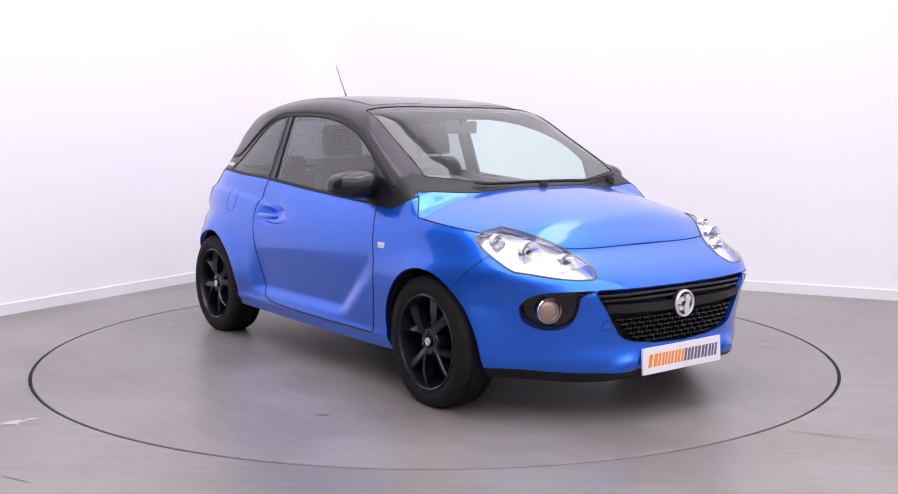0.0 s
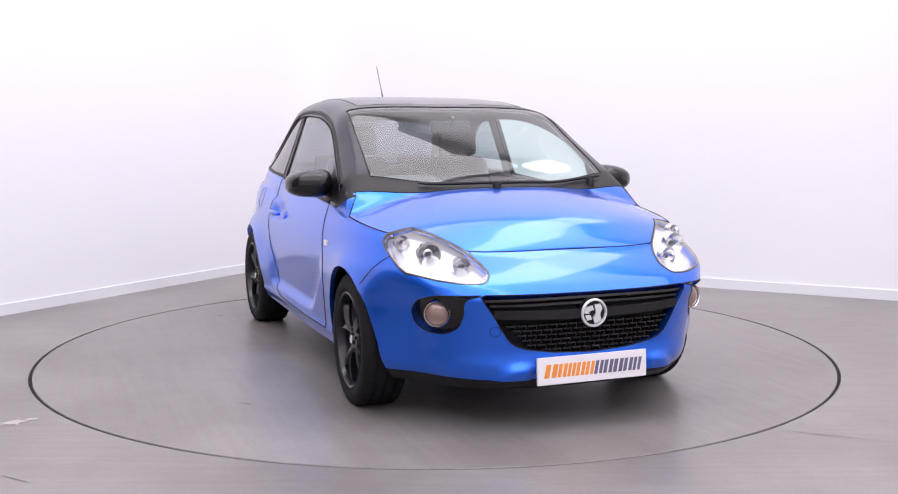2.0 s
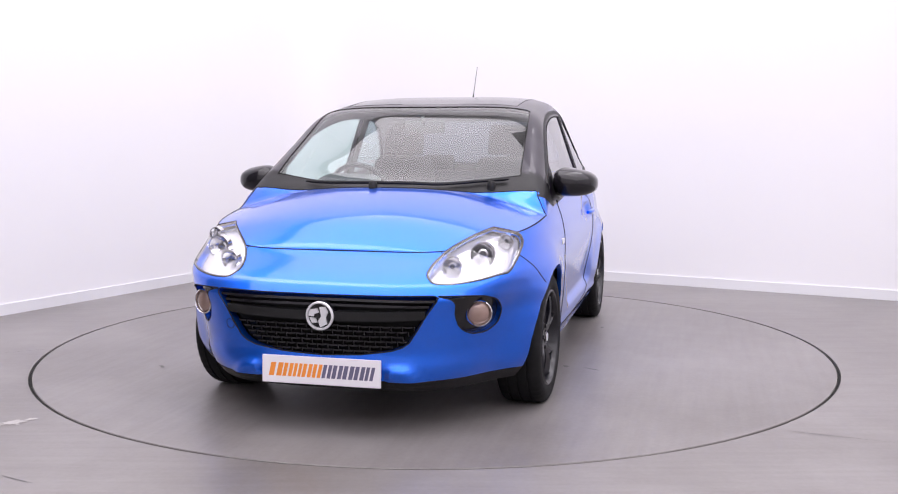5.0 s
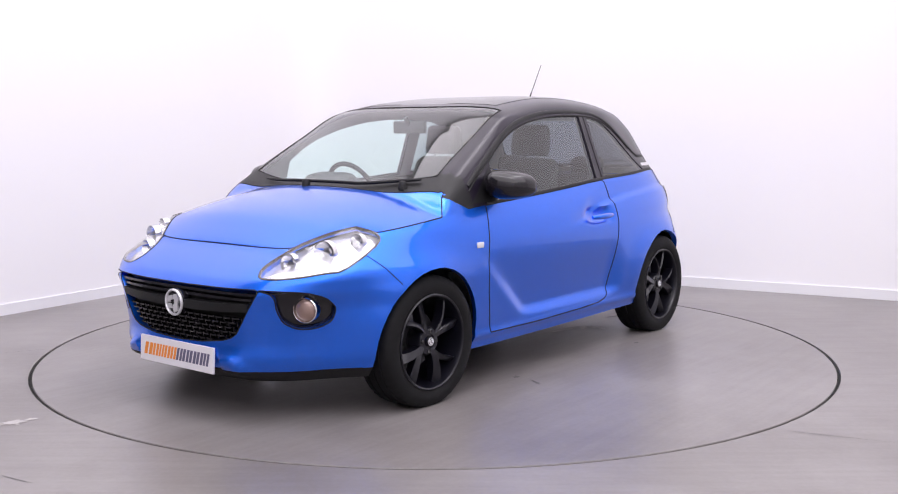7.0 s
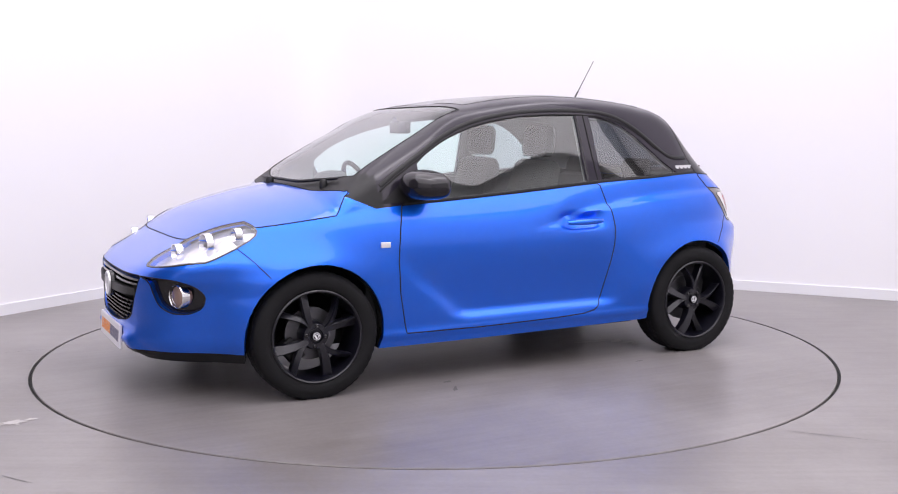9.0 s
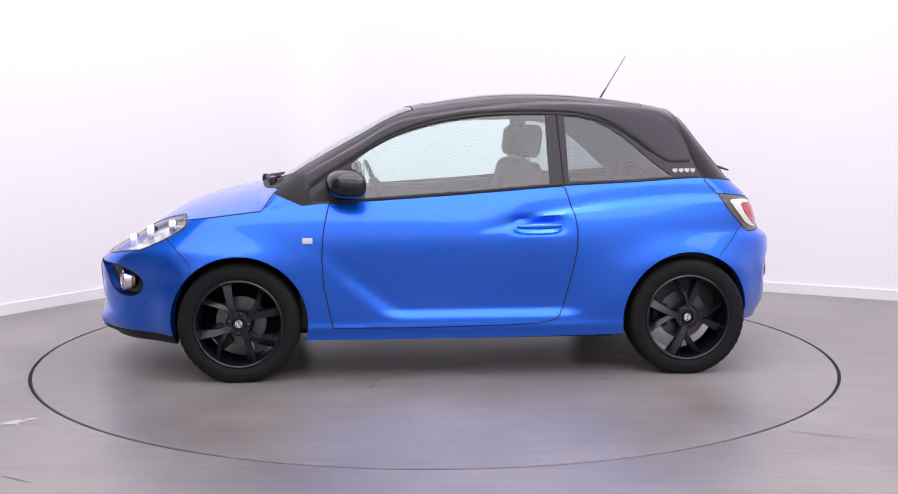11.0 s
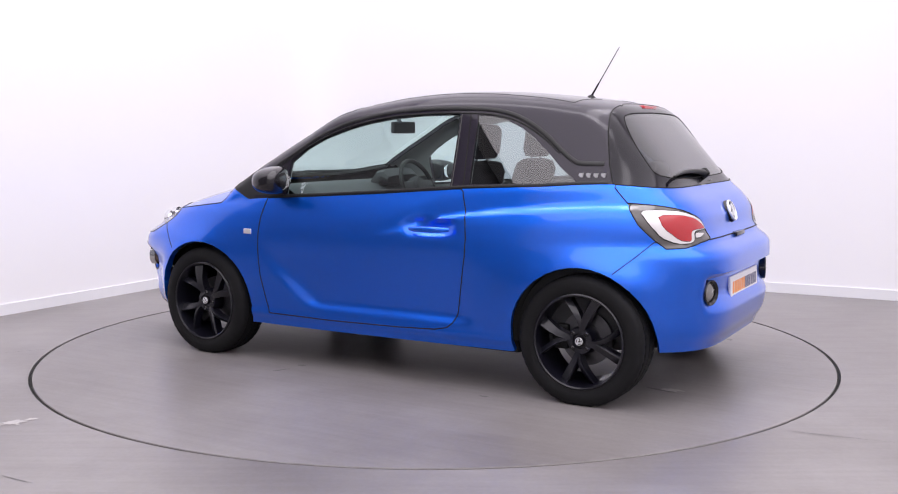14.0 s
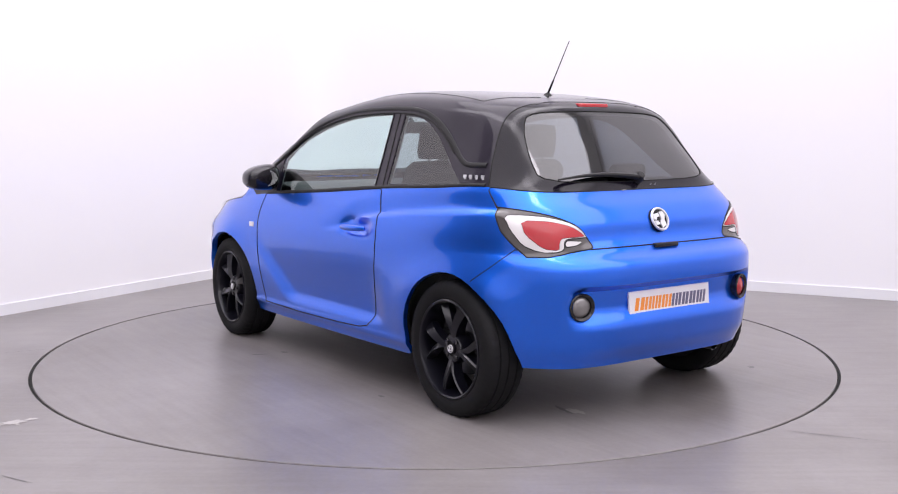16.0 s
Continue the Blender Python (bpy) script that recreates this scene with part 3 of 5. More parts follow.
def face_class(c, n):
    """Which panel a piece of skin belongs to."""
    x, y, z = c
    ay, side = abs(y), "l" if y > 0 else "r"
    zr = rim_z(x) - 0.0005
    for ax in (AXLE, -AXLE):
        if math.hypot(x - ax, z - WHEEL_Z) < 0.345 and ay > 0.5 and z < zr:
            return "cut"
    if x > 1.2 and inside(ay, z, HEADLIGHT) and x > line_x(HEAD_SIDE, z):
        return "headlight_" + side
    if x > 1.2 and n.x > 0.2:
        if inside(y, z, GRILLE_FULL):
            return "grille_back"
        if inside(ay, z, FOG):
            return "fog_" + side
    if x < -1.2:
        if inside(ay, z, TAIL_LAMP) and tail_side(x, z) and z < zr + 0.02:
            if inside(ay, z, TAIL_RED):
                return "redlens_" + side
            if inside(ay, z, TAIL_WHITE) or inside(ay, z, TAIL_CLEAR):
                return "whitelens_" + side
            return "tail_" + side
    if z < zr:
        if x > 1.2 and z < LIP_Z:
            return "lip"
        if ay > 0.4 and inside(x, z, DOOR):
            return "door_" + side
        if x > 1.30 and front_seam(x, z):
            return "bumper_f"
        if x < -1.2 and (rear_seam(x, z)):
            return "bumper_r"
        if x < -1.2 and tail_side(x, z):
            return "tailgate"
        if x > 0.72:
            return "fender_" + side
        return "quarter_" + side
    if x > bonnet_rear(y):
        return "bonnet"
    if x > 0.80 and ay > 0.58 and z < 0.957 and x > 0.825 + (z - 0.888) * 2.35:
        return "fender_" + side
    f, r = screen_edge(ay)
    if r < x < f and ay < 0.645 - 0.06 * (f - x) / (f - r) and n.z > 0.2:
        return "screen"
    if x < -1.2 and inside(y, z, REAR_GLASS) and n.x < -0.2:
        return "rear_glass"
    if ay > 0.4 and inside(x, z, DOOR_GLASS):
        return "door_glass_" + side
    if ay > 0.4 and inside(x, z, QUARTER_GLASS):
        return "quarter_glass_" + side
    if x < -1.14 and gate_side(x, z):
        return "gate_frame"
    if -0.98 < x < 0.20 and ay < 0.50:
        return "roof_panel"
    if x > 0.75 and ay < 0.9 and x > f - 0.02:
        return "cowl"
    return "roof"


def line_x(line, z):
    """x of a side-view polyline at height z (the line falls or rises steadily)."""
    pts = sorted((q, p) for p, q in line)
    return float(np.interp(z, [p[0] for p in pts], [p[1] for p in pts]))


def tail_side(x, z):
    return x < line_x(TAIL_SIDE, z)


def gate_side(x, z):
    return x < line_x(TAILGATE_SIDE, z)


def front_seam(x, z):
    return x > (1.30 if z < 0.57 else line_x(BUMPER_F_SEAM, z))


def rear_seam(x, z):
    if z > 0.766:
        return False
    return x < (-1.2 if z < 0.56 else line_x(BUMPER_R_SEAM[1:], z))


def cut_skin():
    bm = skin_mesh()
    for s in (1, -1):
        flank = lambda c, s=s: c.y * s > 0.35
        for ax in (AXLE, -AXLE):
            knife(bm, circle(ax, WHEEL_Z, 0.345, 40), 0, 2, flank)
        knife(bm, DOOR, 0, 2, flank)
        knife(bm, DOOR_GLASS, 0, 2, flank)
        knife(bm, QUARTER_GLASS, 0, 2, flank)
        knife(bm, BUMPER_F_SEAM, 0, 2, flank, False)
        knife(bm, BUMPER_R_SEAM[1:], 0, 2, flank, False)
        knife(bm, TAIL_SIDE, 0, 2, flank, False)
        knife(bm, HEAD_SIDE, 0, 2, flank, False)
        knife(bm, TAILGATE_SIDE, 0, 2, flank, False)
        knife(bm, [(0.80, 0.8774), (0.987, 0.957), (1.05, 0.957)], 0, 2, flank, False)
        turn = (lambda p: p) if s > 0 else mirrored
        knife(bm, turn(HEADLIGHT), 1, 2, lambda c: c.x > 1.2)
        knife(bm, turn(FOG), 1, 2, lambda c: c.x > 1.2)
        for poly in (TAIL_LAMP, TAIL_RED, TAIL_WHITE, TAIL_CLEAR):
            knife(bm, turn(poly), 1, 2, lambda c: c.x < -1.2)
        edge = [screen_edge(0.645)[0], screen_edge(0.585)[1]]
        knife(bm, [(edge[0], 0.645 * s), (edge[1], 0.585 * s)], 0, 1, lambda c: c.z > 0.9, False)
        knife(bm, [(0.20, 0.5 * s), (-0.98, 0.5 * s)], 0, 1, lambda c: c.z > 1.2, False)
    knife(bm, GRILLE_FULL, 1, 2, lambda c: c.x > 1.2)
    knife(bm, REAR_GLASS, 1, 2, lambda c: c.x < -1.15)
    knife(bm, [(-0.9, 0.766), (0.9, 0.766)], 1, 2, lambda c: c.x < -1.35, False)
    knife(bm, [(-0.9, LIP_Z), (0.9, LIP_Z)], 1, 2, lambda c: c.x > 1.2, False)
    ys = [-0.66 + 1.32 * k / 24 for k in range(25)]
    knife(bm, [(screen_edge(y)[0], y) for y in ys], 0, 1, lambda c: c.z > 0.88, False)
    knife(bm, [(screen_edge(y)[1], y) for y in ys], 0, 1, lambda c: c.z > 0.9, False)
    ys = [-0.80 + 1.60 * k / 32 for k in range(33)]
    knife(bm, [(bonnet_rear(y), y) for y in ys], 0, 1, lambda c: c.z > 0.80, False)
    for x in (0.20, -0.98):
        knife(bm, [(x, -0.5), (x, 0.5)], 0, 1, lambda c: c.z > 1.2, False)
    bm.normal_update()
    groups = {}
    for f in bm.faces:
        c = f.calc_center_median()
        groups.setdefault(face_class(c, f.normal), []).append(f)
    normals = {v: v.normal.copy() for v in bm.verts}
    return bm, groups, normals


def panel(faces, normals, gap=0.0, flange=0.022, sink=0.0, both=False):
    """A body panel as its own mesh: edges drawn back for the shut line and turned inwards."""
    out = bmesh.new()
    seen = {}
    for f in faces:
        for v in f.verts:
            if v not in seen:
                seen[v] = out.verts.new(v.co - normals[v] * sink)
    for f in faces:
        try:
            out.faces.new([seen[v] for v in f.verts])
        except ValueError:
            pass
    back = {w: v for v, w in seen.items()}
    edges = [e for e in out.edges if e.is_boundary]
    pull = {}
    for e in edges:
        f = e.link_faces[0]
        mid = (e.verts[0].co + e.verts[1].co) / 2
        along = (e.verts[1].co - e.verts[0].co).normalized()
        way = f.calc_center_median() - mid
        way -= along * way.dot(along)
        if way.length > 1e-7:
            for v in e.verts:
                pull[v] = pull.get(v, Vector((0, 0, 0))) + way.normalized()
    for v, d in pull.items():
        if d.length > 1e-6:
            v.co += d.normalized() * gap
    if flange:
        low = {}
        for e in edges:
            for v in e.verts:
                if v not in low:
                    low[v] = out.verts.new(v.co - normals[back[v]] * flange)
            e.smooth = False
        for e in edges:
            a, b = e.link_loops[0].vert, e.link_loops[0].link_loop_next.vert
            try:
                out.faces.new((b, a, low[a], low[b]))
            except ValueError:
                pass
    return out


def liner(faces, normals, depth):
    out = bmesh.new()
    seen = {}
    for f in faces:
        for v in f.verts:
            if v not in seen:
                seen[v] = out.verts.new(v.co - normals[v] * depth)
    for f in faces:
        try:
            out.faces.new([seen[v] for v in reversed(f.verts)])
        except ValueError:
            pass
    return out


def shows_free(p):
    """Whether a border point lies on an open edge (wheel arch, underside) and so has no neighbour."""
    if any(math.hypot(p.x - ax, p.z - WHEEL_Z) < 0.358 and abs(p.y) > 0.5 for ax in (AXLE, -AXLE)):
        return True
    return p.z < floor_z(p.x) + 0.022


def build_body(car):
    bm, groups, normals = cut_skin()
    wide = {"l": "left", "r": "right"}
    made = {}
    for key, faces in groups.items():
        g = lambda **k: panel(faces, normals, **k)
        if key == "cut":
            continue
        if key.startswith("door_glass"):
            made[key] = part("door_window", g(gap=0.0, flange=0.0, sink=0.004), GLASS, car, "clear green-tinted door window glass")
        elif key.startswith("quarter_glass"):
            made[key] = part("quarter_window", g(gap=0.0, flange=0.0, sink=0.004), PRIVACY, car, "dark tinted rear quarter window")
        elif key == "screen":
            made[key] = part("windscreen", g(gap=0.0, flange=0.0, sink=0.002), GLASS, car, "raked clear windscreen glass")
        elif key == "rear_glass":
            made[key] = part("rear_window", g(gap=0.0, flange=0.0, sink=0.002), REAR_TINT, car, "dark tinted heated rear window")
        elif key.startswith("door_"):
            made[key] = part("door", g(), BLUE, car, "blue door panel with a scooped lower flank")
        elif key.startswith("fender"):
            made[key] = part("front_wing", g(), BLUE, car)
        elif key.startswith("quarter"):
            made[key] = part("rear_quarter_panel", g(), BLUE, car)
        elif key == "bumper_f":
            made[key] = part("front_bumper", g(flange=0.035), BLUE, car)
        elif key == "bumper_r":
            made[key] = part("rear_bumper", g(flange=0.03), BLUE, car)
        elif key == "tailgate":
            made[key] = part("tailgate", g(), BLUE, car)
        elif key == "bonnet":
            made[key] = part("bonnet", g(), BLUE, car, "smooth curved blue bonnet")
        elif key == "lip":
            made[key] = part("front_lip", g(), SATIN_BLACK, car, "matt black lower bumper lip")
        elif key == "grille_back":
            made[key] = part("grille_backing", g(gap=0, flange=0, sink=0.045), DARK, car)
        elif key.startswith("fog"):
            made[key] = part("fog_lamp_surround", g(gap=0.0, flange=0, sink=0.026), GLOSS_BLACK, car, "gloss black fog lamp recess")
        elif key.startswith("headlight"):
            lamp = part("headlight", liner(faces, normals, 0.034), REFLECTOR, car, "clear headlight with silver reflectors")
            for p in lamp.data.polygons:
                p.flip()
            made[key] = lamp
            rim = panel(faces, normals, gap=0.0, flange=0.034, sink=0.0)
            part("lens", rim, LENS, lamp)
        elif key.startswith("tail_"):
            made[key] = part("tail_lamp", g(), SMOKE, car, "red and white tail lamp in a smoked frame")
        elif key == "roof_panel":
            made[key] = part("roof_panel", g(), GLOSS_BLACK, car, "gloss black roof panel")
        elif key == "gate_frame":
            made[key] = part("tailgate_frame", g(), GLAZED_BLACK, car, "black glazed border of the tailgate")
        elif key == "cowl":
            made[key] = part("cowl", g(), SATIN_BLACK, car, "black plastic scuttle below the windscreen")
        elif key == "roof":
            made[key] = part("roof", g(), BLACK_PAINT, car, "black contrast roof and pillars")
            roof_faces = list(faces)
    for side in ("l", "r"):
        lamp = made["tail_" + side]
        part("red_lens", panel(groups["redlens_" + side], normals, gap=0.001, flange=0.01, sink=-0.003), RED_LENS, lamp)
        part("white_lens", panel(groups["whitelens_" + side], normals, gap=0.001, flange=0.01, sink=-0.002), WHITE_LENS, lamp)
        for key, mat, width in (("headlight_" + side, SMOKE, 0.007),):
            bm2 = bmesh.new()
            for loop in border(groups[key]):
                if len(loop) > 12:
                    band(bm2, loop, normals, -width, 0.001, 0.0015, 0.01)
            part("bezel", bm2, mat, made[key], "dark edge trim")
    for key, rad in (("bonnet", 0.0036), ("door_l", 0.0034), ("door_r", 0.0034), ("bumper_f", 0.0026), ("bumper_r", 0.0026), ("tailgate", 0.0036), ("gate_frame", 0.003), ("roof_panel", 0.0026), ("tail_l", 0.0034), ("tail_r", 0.0034), ("screen", 0.003), ("rear_glass", 0.0016)):
        for loop in border(groups[key]):
            runs, run = [], []
            pts = [None if shows_free(v.co) else v.co - normals[v] * (rad * 0.25) for v in loop]
            for p in pts + pts[:1]:
                if p is None or (run and (p - run[-1]).length > 0.15):
                    runs.append(run)
                    run = []
                elif not run or (p - run[-1]).length > 2e-4:
                    run.append(p)
            for run in runs + [run]:
                # drop points at which the line would double back
                for _ in range(3):
                    run = [p for k, p in enumerate(run) if k in (0, len(run) - 1) or (p - run[k - 1]).normalized().dot((run[k + 1] - p).normalized()) > 0.2]
                if len(run) > 6:
                    # a dark bead on the skin stands for the shade in the panel gap
                    seal = bmesh.new()
                    tube(seal, run, rad, 6)
                    part("shut_line", seal, DARK, made[key])
    inner = [f for k in ("roof", "roof_panel", "gate_frame") for f in groups.get(k, [])]
    part("headliner", liner(inner, normals, 0.028), HEADLINER, car, "light grey headliner and pillar trim")
    inner = [f for k, fs in groups.items() for f in fs if k.split("_")[0] in ("fender", "tailgate", "bumper", "lip", "bonnet", "cowl") or k in ("door_l", "door_r", "quarter_l", "quarter_r")]
    part("inner_lining", liner(inner, normals, 0.034), DARK, car)
    bm.free()
    return made




# ---- fittings of the car


def border(faces):
    """Ordered border loops of a patch of skin, as lists of vertices."""
    count = {}
    for f in faces:
        for e in f.edges:
            count[e] = count.get(e, 0) + 1
    link = {}
    for e, n in count.items():
        if n == 1:
            a, b = e.verts
            link.setdefault(a, []).append(b)
            link.setdefault(b, []).append(a)
    loops, seen = [], set()
    for v in link:
        if v in seen:
            continue
        loop, at = [v], v
        seen.add(v)
        while True:
            nxt = [w for w in link[at] if w not in seen]
            if not nxt:
                break
            at = nxt[0]
            seen.add(at)
            loop.append(at)
        loops.append(loop)
    return loops


def band(bm, loop, normals, inner, outer, lift, depth):
    """A flat seal round a border loop: from inner to outer metres off the edge, raised by lift."""
    n = len(loop)
    mid = sum((v.co for v in loop), Vector()) / n
    rows = []
    for k, v in enumerate(loop):
        d = (loop[(k + 1) % n].co - loop[k - 1].co)
        no = normals[v]
        way = d.cross(no)
        if way.length < 1e-7:
            way = v.co - mid
        way.normalize()
        if way.dot(v.co - mid) < 0 and n > 8:
            way = way if way.dot(v.co - mid) > -0.02 * (v.co - mid).length else -way
        rows.append([bm.verts.new(p) for p in (v.co + way * inner - no * depth, v.co + way * inner + no * lift, v.co + way * outer + no * lift, v.co + way * outer - no * depth)])
    for a, b in zip(rows, rows[1:] + rows[:1]):
        for k in range(3):
            bm.faces.new((a[k], b[k], b[k + 1], a[k + 1]))
    bmesh.ops.recalc_face_normals(bm, faces=bm.faces)


def skin_strip(bm, pts, width, lift, thick):
    """A raised flat moulding on the left flank along (x, z) points; width may vary along it."""
    rows = []
    for k, (x, z) in enumerate(pts):
        a, b = pts[max(k - 1, 0)], pts[min(k + 1, len(pts) - 1)]
        d = Vector((b[0] - a[0], 0, b[1] - a[1])).normalized()
        up = Vector((-d.z, 0, d.x))
        w = width[k] if isinstance(width, list) else width
        row = []
        for s, l in ((-1, -thick), (-1, lift * 0.6), (-0.5, lift), (0.5, lift), (1, lift * 0.6), (1, -thick)):
            q = Vector((x, 0, z)) + up * (s * w / 2)
            row.append(bm.verts.new((q.x, surface_y(q.x, q.z) + l, q.z)))
        rows.append(row)
    for a, b in zip(rows, rows[1:]):
        for k in range(5):
            bm.faces.new((a[k], a[k + 1], b[k + 1], b[k]))
    bm.faces.new(rows[0])
    bm.faces.new(rows[-1][::-1])


def dense(pts, n):
    """n places evenly along a smooth curve over a polyline."""
    t = [0.0]
    for (a, b), (c, d) in zip(pts, pts[1:]):
        t.append(t[-1] + math.hypot(c - a, d - b))
    fx, fz = spline(t, [p[0] for p in pts]), spline(t, [p[1] for p in pts])
    return [(fx(t[-1] * k / n), fz(t[-1] * k / n)) for k in range(n + 1)]


def flip_y(bm):
    for v in bm.verts:
        v.co.y = -v.co.y
    bmesh.ops.reverse_faces(bm, faces=bm.faces)


def both_sides(name, make, mat, parent, label=""):
    """A left part and its mirror image."""
    obs = []
    for s in (1, -1):
        bm = bmesh.new()
        make(bm)
        bmesh.ops.recalc_face_normals(bm, faces=bm.faces)
        if s < 0:
            flip_y(bm)
        obs.append(part(name, bm, mat, parent[0 if s > 0 else 1] if isinstance(parent, list) else parent, label))
    return obs


# Wheel frame: local z points out of the car.


def tyre_mesh(bm, m):
    """A low-profile tyre with grooved tread, resting flat where it meets the ground."""
    seg = 144
    prof = [(0.222, -0.094), (0.232, -0.101), (0.258, -0.105), (0.283, -0.102), (0.299, -0.093), (0.3065, -0.081), (0.309, -0.058), (0.309, -0.052), (0.302, -0.050), (0.302, -0.044), (0.309, -0.042), (0.3095, -0.004), (0.302, -0.002), (0.302, 0.004), (0.3095, 0.006)]
    prof = prof + [(r, -z) for r, z in prof[::-1][2:]]
    rings = []
    for r, z in prof:
        ring = []
        for k in range(seg):
            rr = r - (0.003 if r > 0.295 and abs(z) > 0.05 and k % 3 == 0 else 0)
            a = 2 * math.pi * k / seg
            p = m @ Vector((rr * math.cos(a), rr * math.sin(a), z))
            p.z = max(p.z, 0.001)
            ring.append(bm.verts.new(m.inverted() @ p))
        rings.append(ring)
    for a, b in zip(rings, rings[1:]):
        for k in range(seg):
            bm.faces.new((a[k], a[(k + 1) % seg], b[(k + 1) % seg], b[k]))


def spoke_mesh(bm, ang, wide, hook):
    """One swept blade from the hub to the rim, with a sharp ridge along one side."""
    rows, n = [], 9
    for k in range(n + 1):
        t = k / n
        r = 0.040 + (0.218 - 0.040) * t
        a = math.radians(ang + hook * (1 - t) ** 1.4)
        c = Vector((math.cos(a), math.sin(a), 0))
        s = Vector((-math.sin(a), math.cos(a), 0))
        w = 0.027 + wide * t
        top = 0.072 + 0.016 * math.sin(math.pi * t * 0.9)
        rows.append([bm.verts.new(p) for p in (
            c * r - s * (w * 0.55) + Vector((0, 0, top - 0.055)),
            c * r - s * (w * 0.55) + Vector((0, 0, top - 0.026 * t)),
            c * r + s * (w * 0.30) + Vector((0, 0, top + 0.002)),
            c * r + s * (w * 0.45) + Vector((0, 0, top - 0.006)),
            c * r + s * (w * 0.45) + Vector((0, 0, top - 0.055)))])
    for a, b in zip(rows, rows[1:]):
        for k in range(5):
            bm.faces.new((a[k], b[k], b[(k + 1) % 5], a[(k + 1) % 5]))
    bm.faces.new(rows[0])
    bm.faces.new(rows[-1][::-1])


def build_wheel(car, m):
    bm = bmesh.new()
    eye = Matrix()
    lathe(bm, [(0.217, -0.095), (0.224, -0.098), (0.224, 0.100), (0.219, 0.104), (0.213, 0.100), (0.208, 0.085), (0.200, 0.02), (0.196, -0.09), (0.217, -0.095)], eye, 72)
    bmesh.ops.recalc_face_normals(bm, faces=bm.faces)
    wheel = part("wheel", bm, ALLOY, car, "gloss black alloy wheel with swept twin spokes")
    wheel.matrix_basis = m
    bm = bmesh.new()
    tyre_mesh(bm, m)
    bmesh.ops.recalc_face_normals(bm, faces=bm.faces)
    part("tyre", bm, RUBBER, wheel, "black low-profile rubber tyre")
    for k in range(8):
        bm = bmesh.new()
        spoke_mesh(bm, 20 + 45 * k + (4 if k % 2 else 0), 0.002 if k % 2 == 0 else 0.022, -30 if k % 2 == 0 else 14)
        bmesh.ops.recalc_face_normals(bm, faces=bm.faces)
        part("spoke", bm, ALLOY, wheel, smooth=False)
    bm = bmesh.new()
    lathe(bm, [(0.0, 0.0), (0.068, 0.0), (0.068, 0.060), (0.060, 0.074), (0.036, 0.076), (0.032, 0.068), (0.0, 0.068)], eye, 40)
    bmesh.ops.recalc_face_normals(bm, faces=bm.faces)
    part("hub", bm, ALLOY, wheel)
    for k in range(4):
        bm = bmesh.new()
        a = math.radians(45 + 90 * k)
        lathe(bm, [(0.0, 0.064), (0.010, 0.064), (0.010, 0.079), (0.007, 0.082), (0.0, 0.080)], pose(0.048 * math.cos(a), 0.048 * math.sin(a), 0), 12)
        part("bolt", bm, GLOSS_BLACK, wheel)
    bm = bmesh.new()
    lathe(bm, [(0.0, 0.084), (0.021, 0.084), (0.024, 0.079), (0.024, 0.060)], eye, 28)
    part("centre_cap", bm, GLOSS_BLACK, wheel, "round black centre cap with silver emblem")
    bm = bmesh.new()
    emblem(bm, pose(0, 0, 0.0845), 0.019)
    part("emblem", bm, SILVER, wheel)
    bm = bmesh.new()
    lathe(bm, [(0.060, -0.03), (0.128, -0.03), (0.128, -0.008), (0.070, -0.006), (0.066, 0.012), (0.060, 0.012), (0.060, -0.03)], eye, 40)
    bmesh.ops.recalc_face_normals(bm, faces=bm.faces)
    part("brake_disc", bm, STEEL, wheel)
    bm = bmesh.new()
    box(bm, 0.085, 0.165, -0.06, 0.06, -0.055, 0.012, 0.012)
    part("brake_caliper", bm, SATIN_BLACK, wheel)
    return wheel


def emblem(bm, m, r):
    """A plain round mark: a ring with two abstract blocks inside."""
    lathe(bm, [(r, 0.0), (r, r * 0.10), (r * 0.95, r * 0.16), (r * 0.86, r * 0.16), (r * 0.82, r * 0.08), (r * 0.82, 0.0)], m, 40)
    h = r * 0.12
    prism(bm, [(-r * 0.70, r * 0.42), (-r * 0.15, r * 0.52), (-r * 0.05, r * 0.22), (-r * 0.40, r * 0.12), (-r * 0.42, -r * 0.05), (-r * 0.80, 0.0)], 0, h, m)
    prism(bm, [(r * 0.0, r * 0.60), (r * 0.45, r * 0.62), (r * 0.62, r * 0.30), (r * 0.45, -r * 0.10), (r * 0.55, -r * 0.55), (r * 0.05, -r * 0.78), (-r * 0.10, -r * 0.35), (r * 0.12, -r * 0.02)], 0, h, m)
    prism(bm, [(-r * 0.72, -r * 0.12), (-r * 0.30, -r * 0.15), (-r * 0.18, -r * 0.45), (-r * 0.55, -r * 0.50)], 0, h, m)


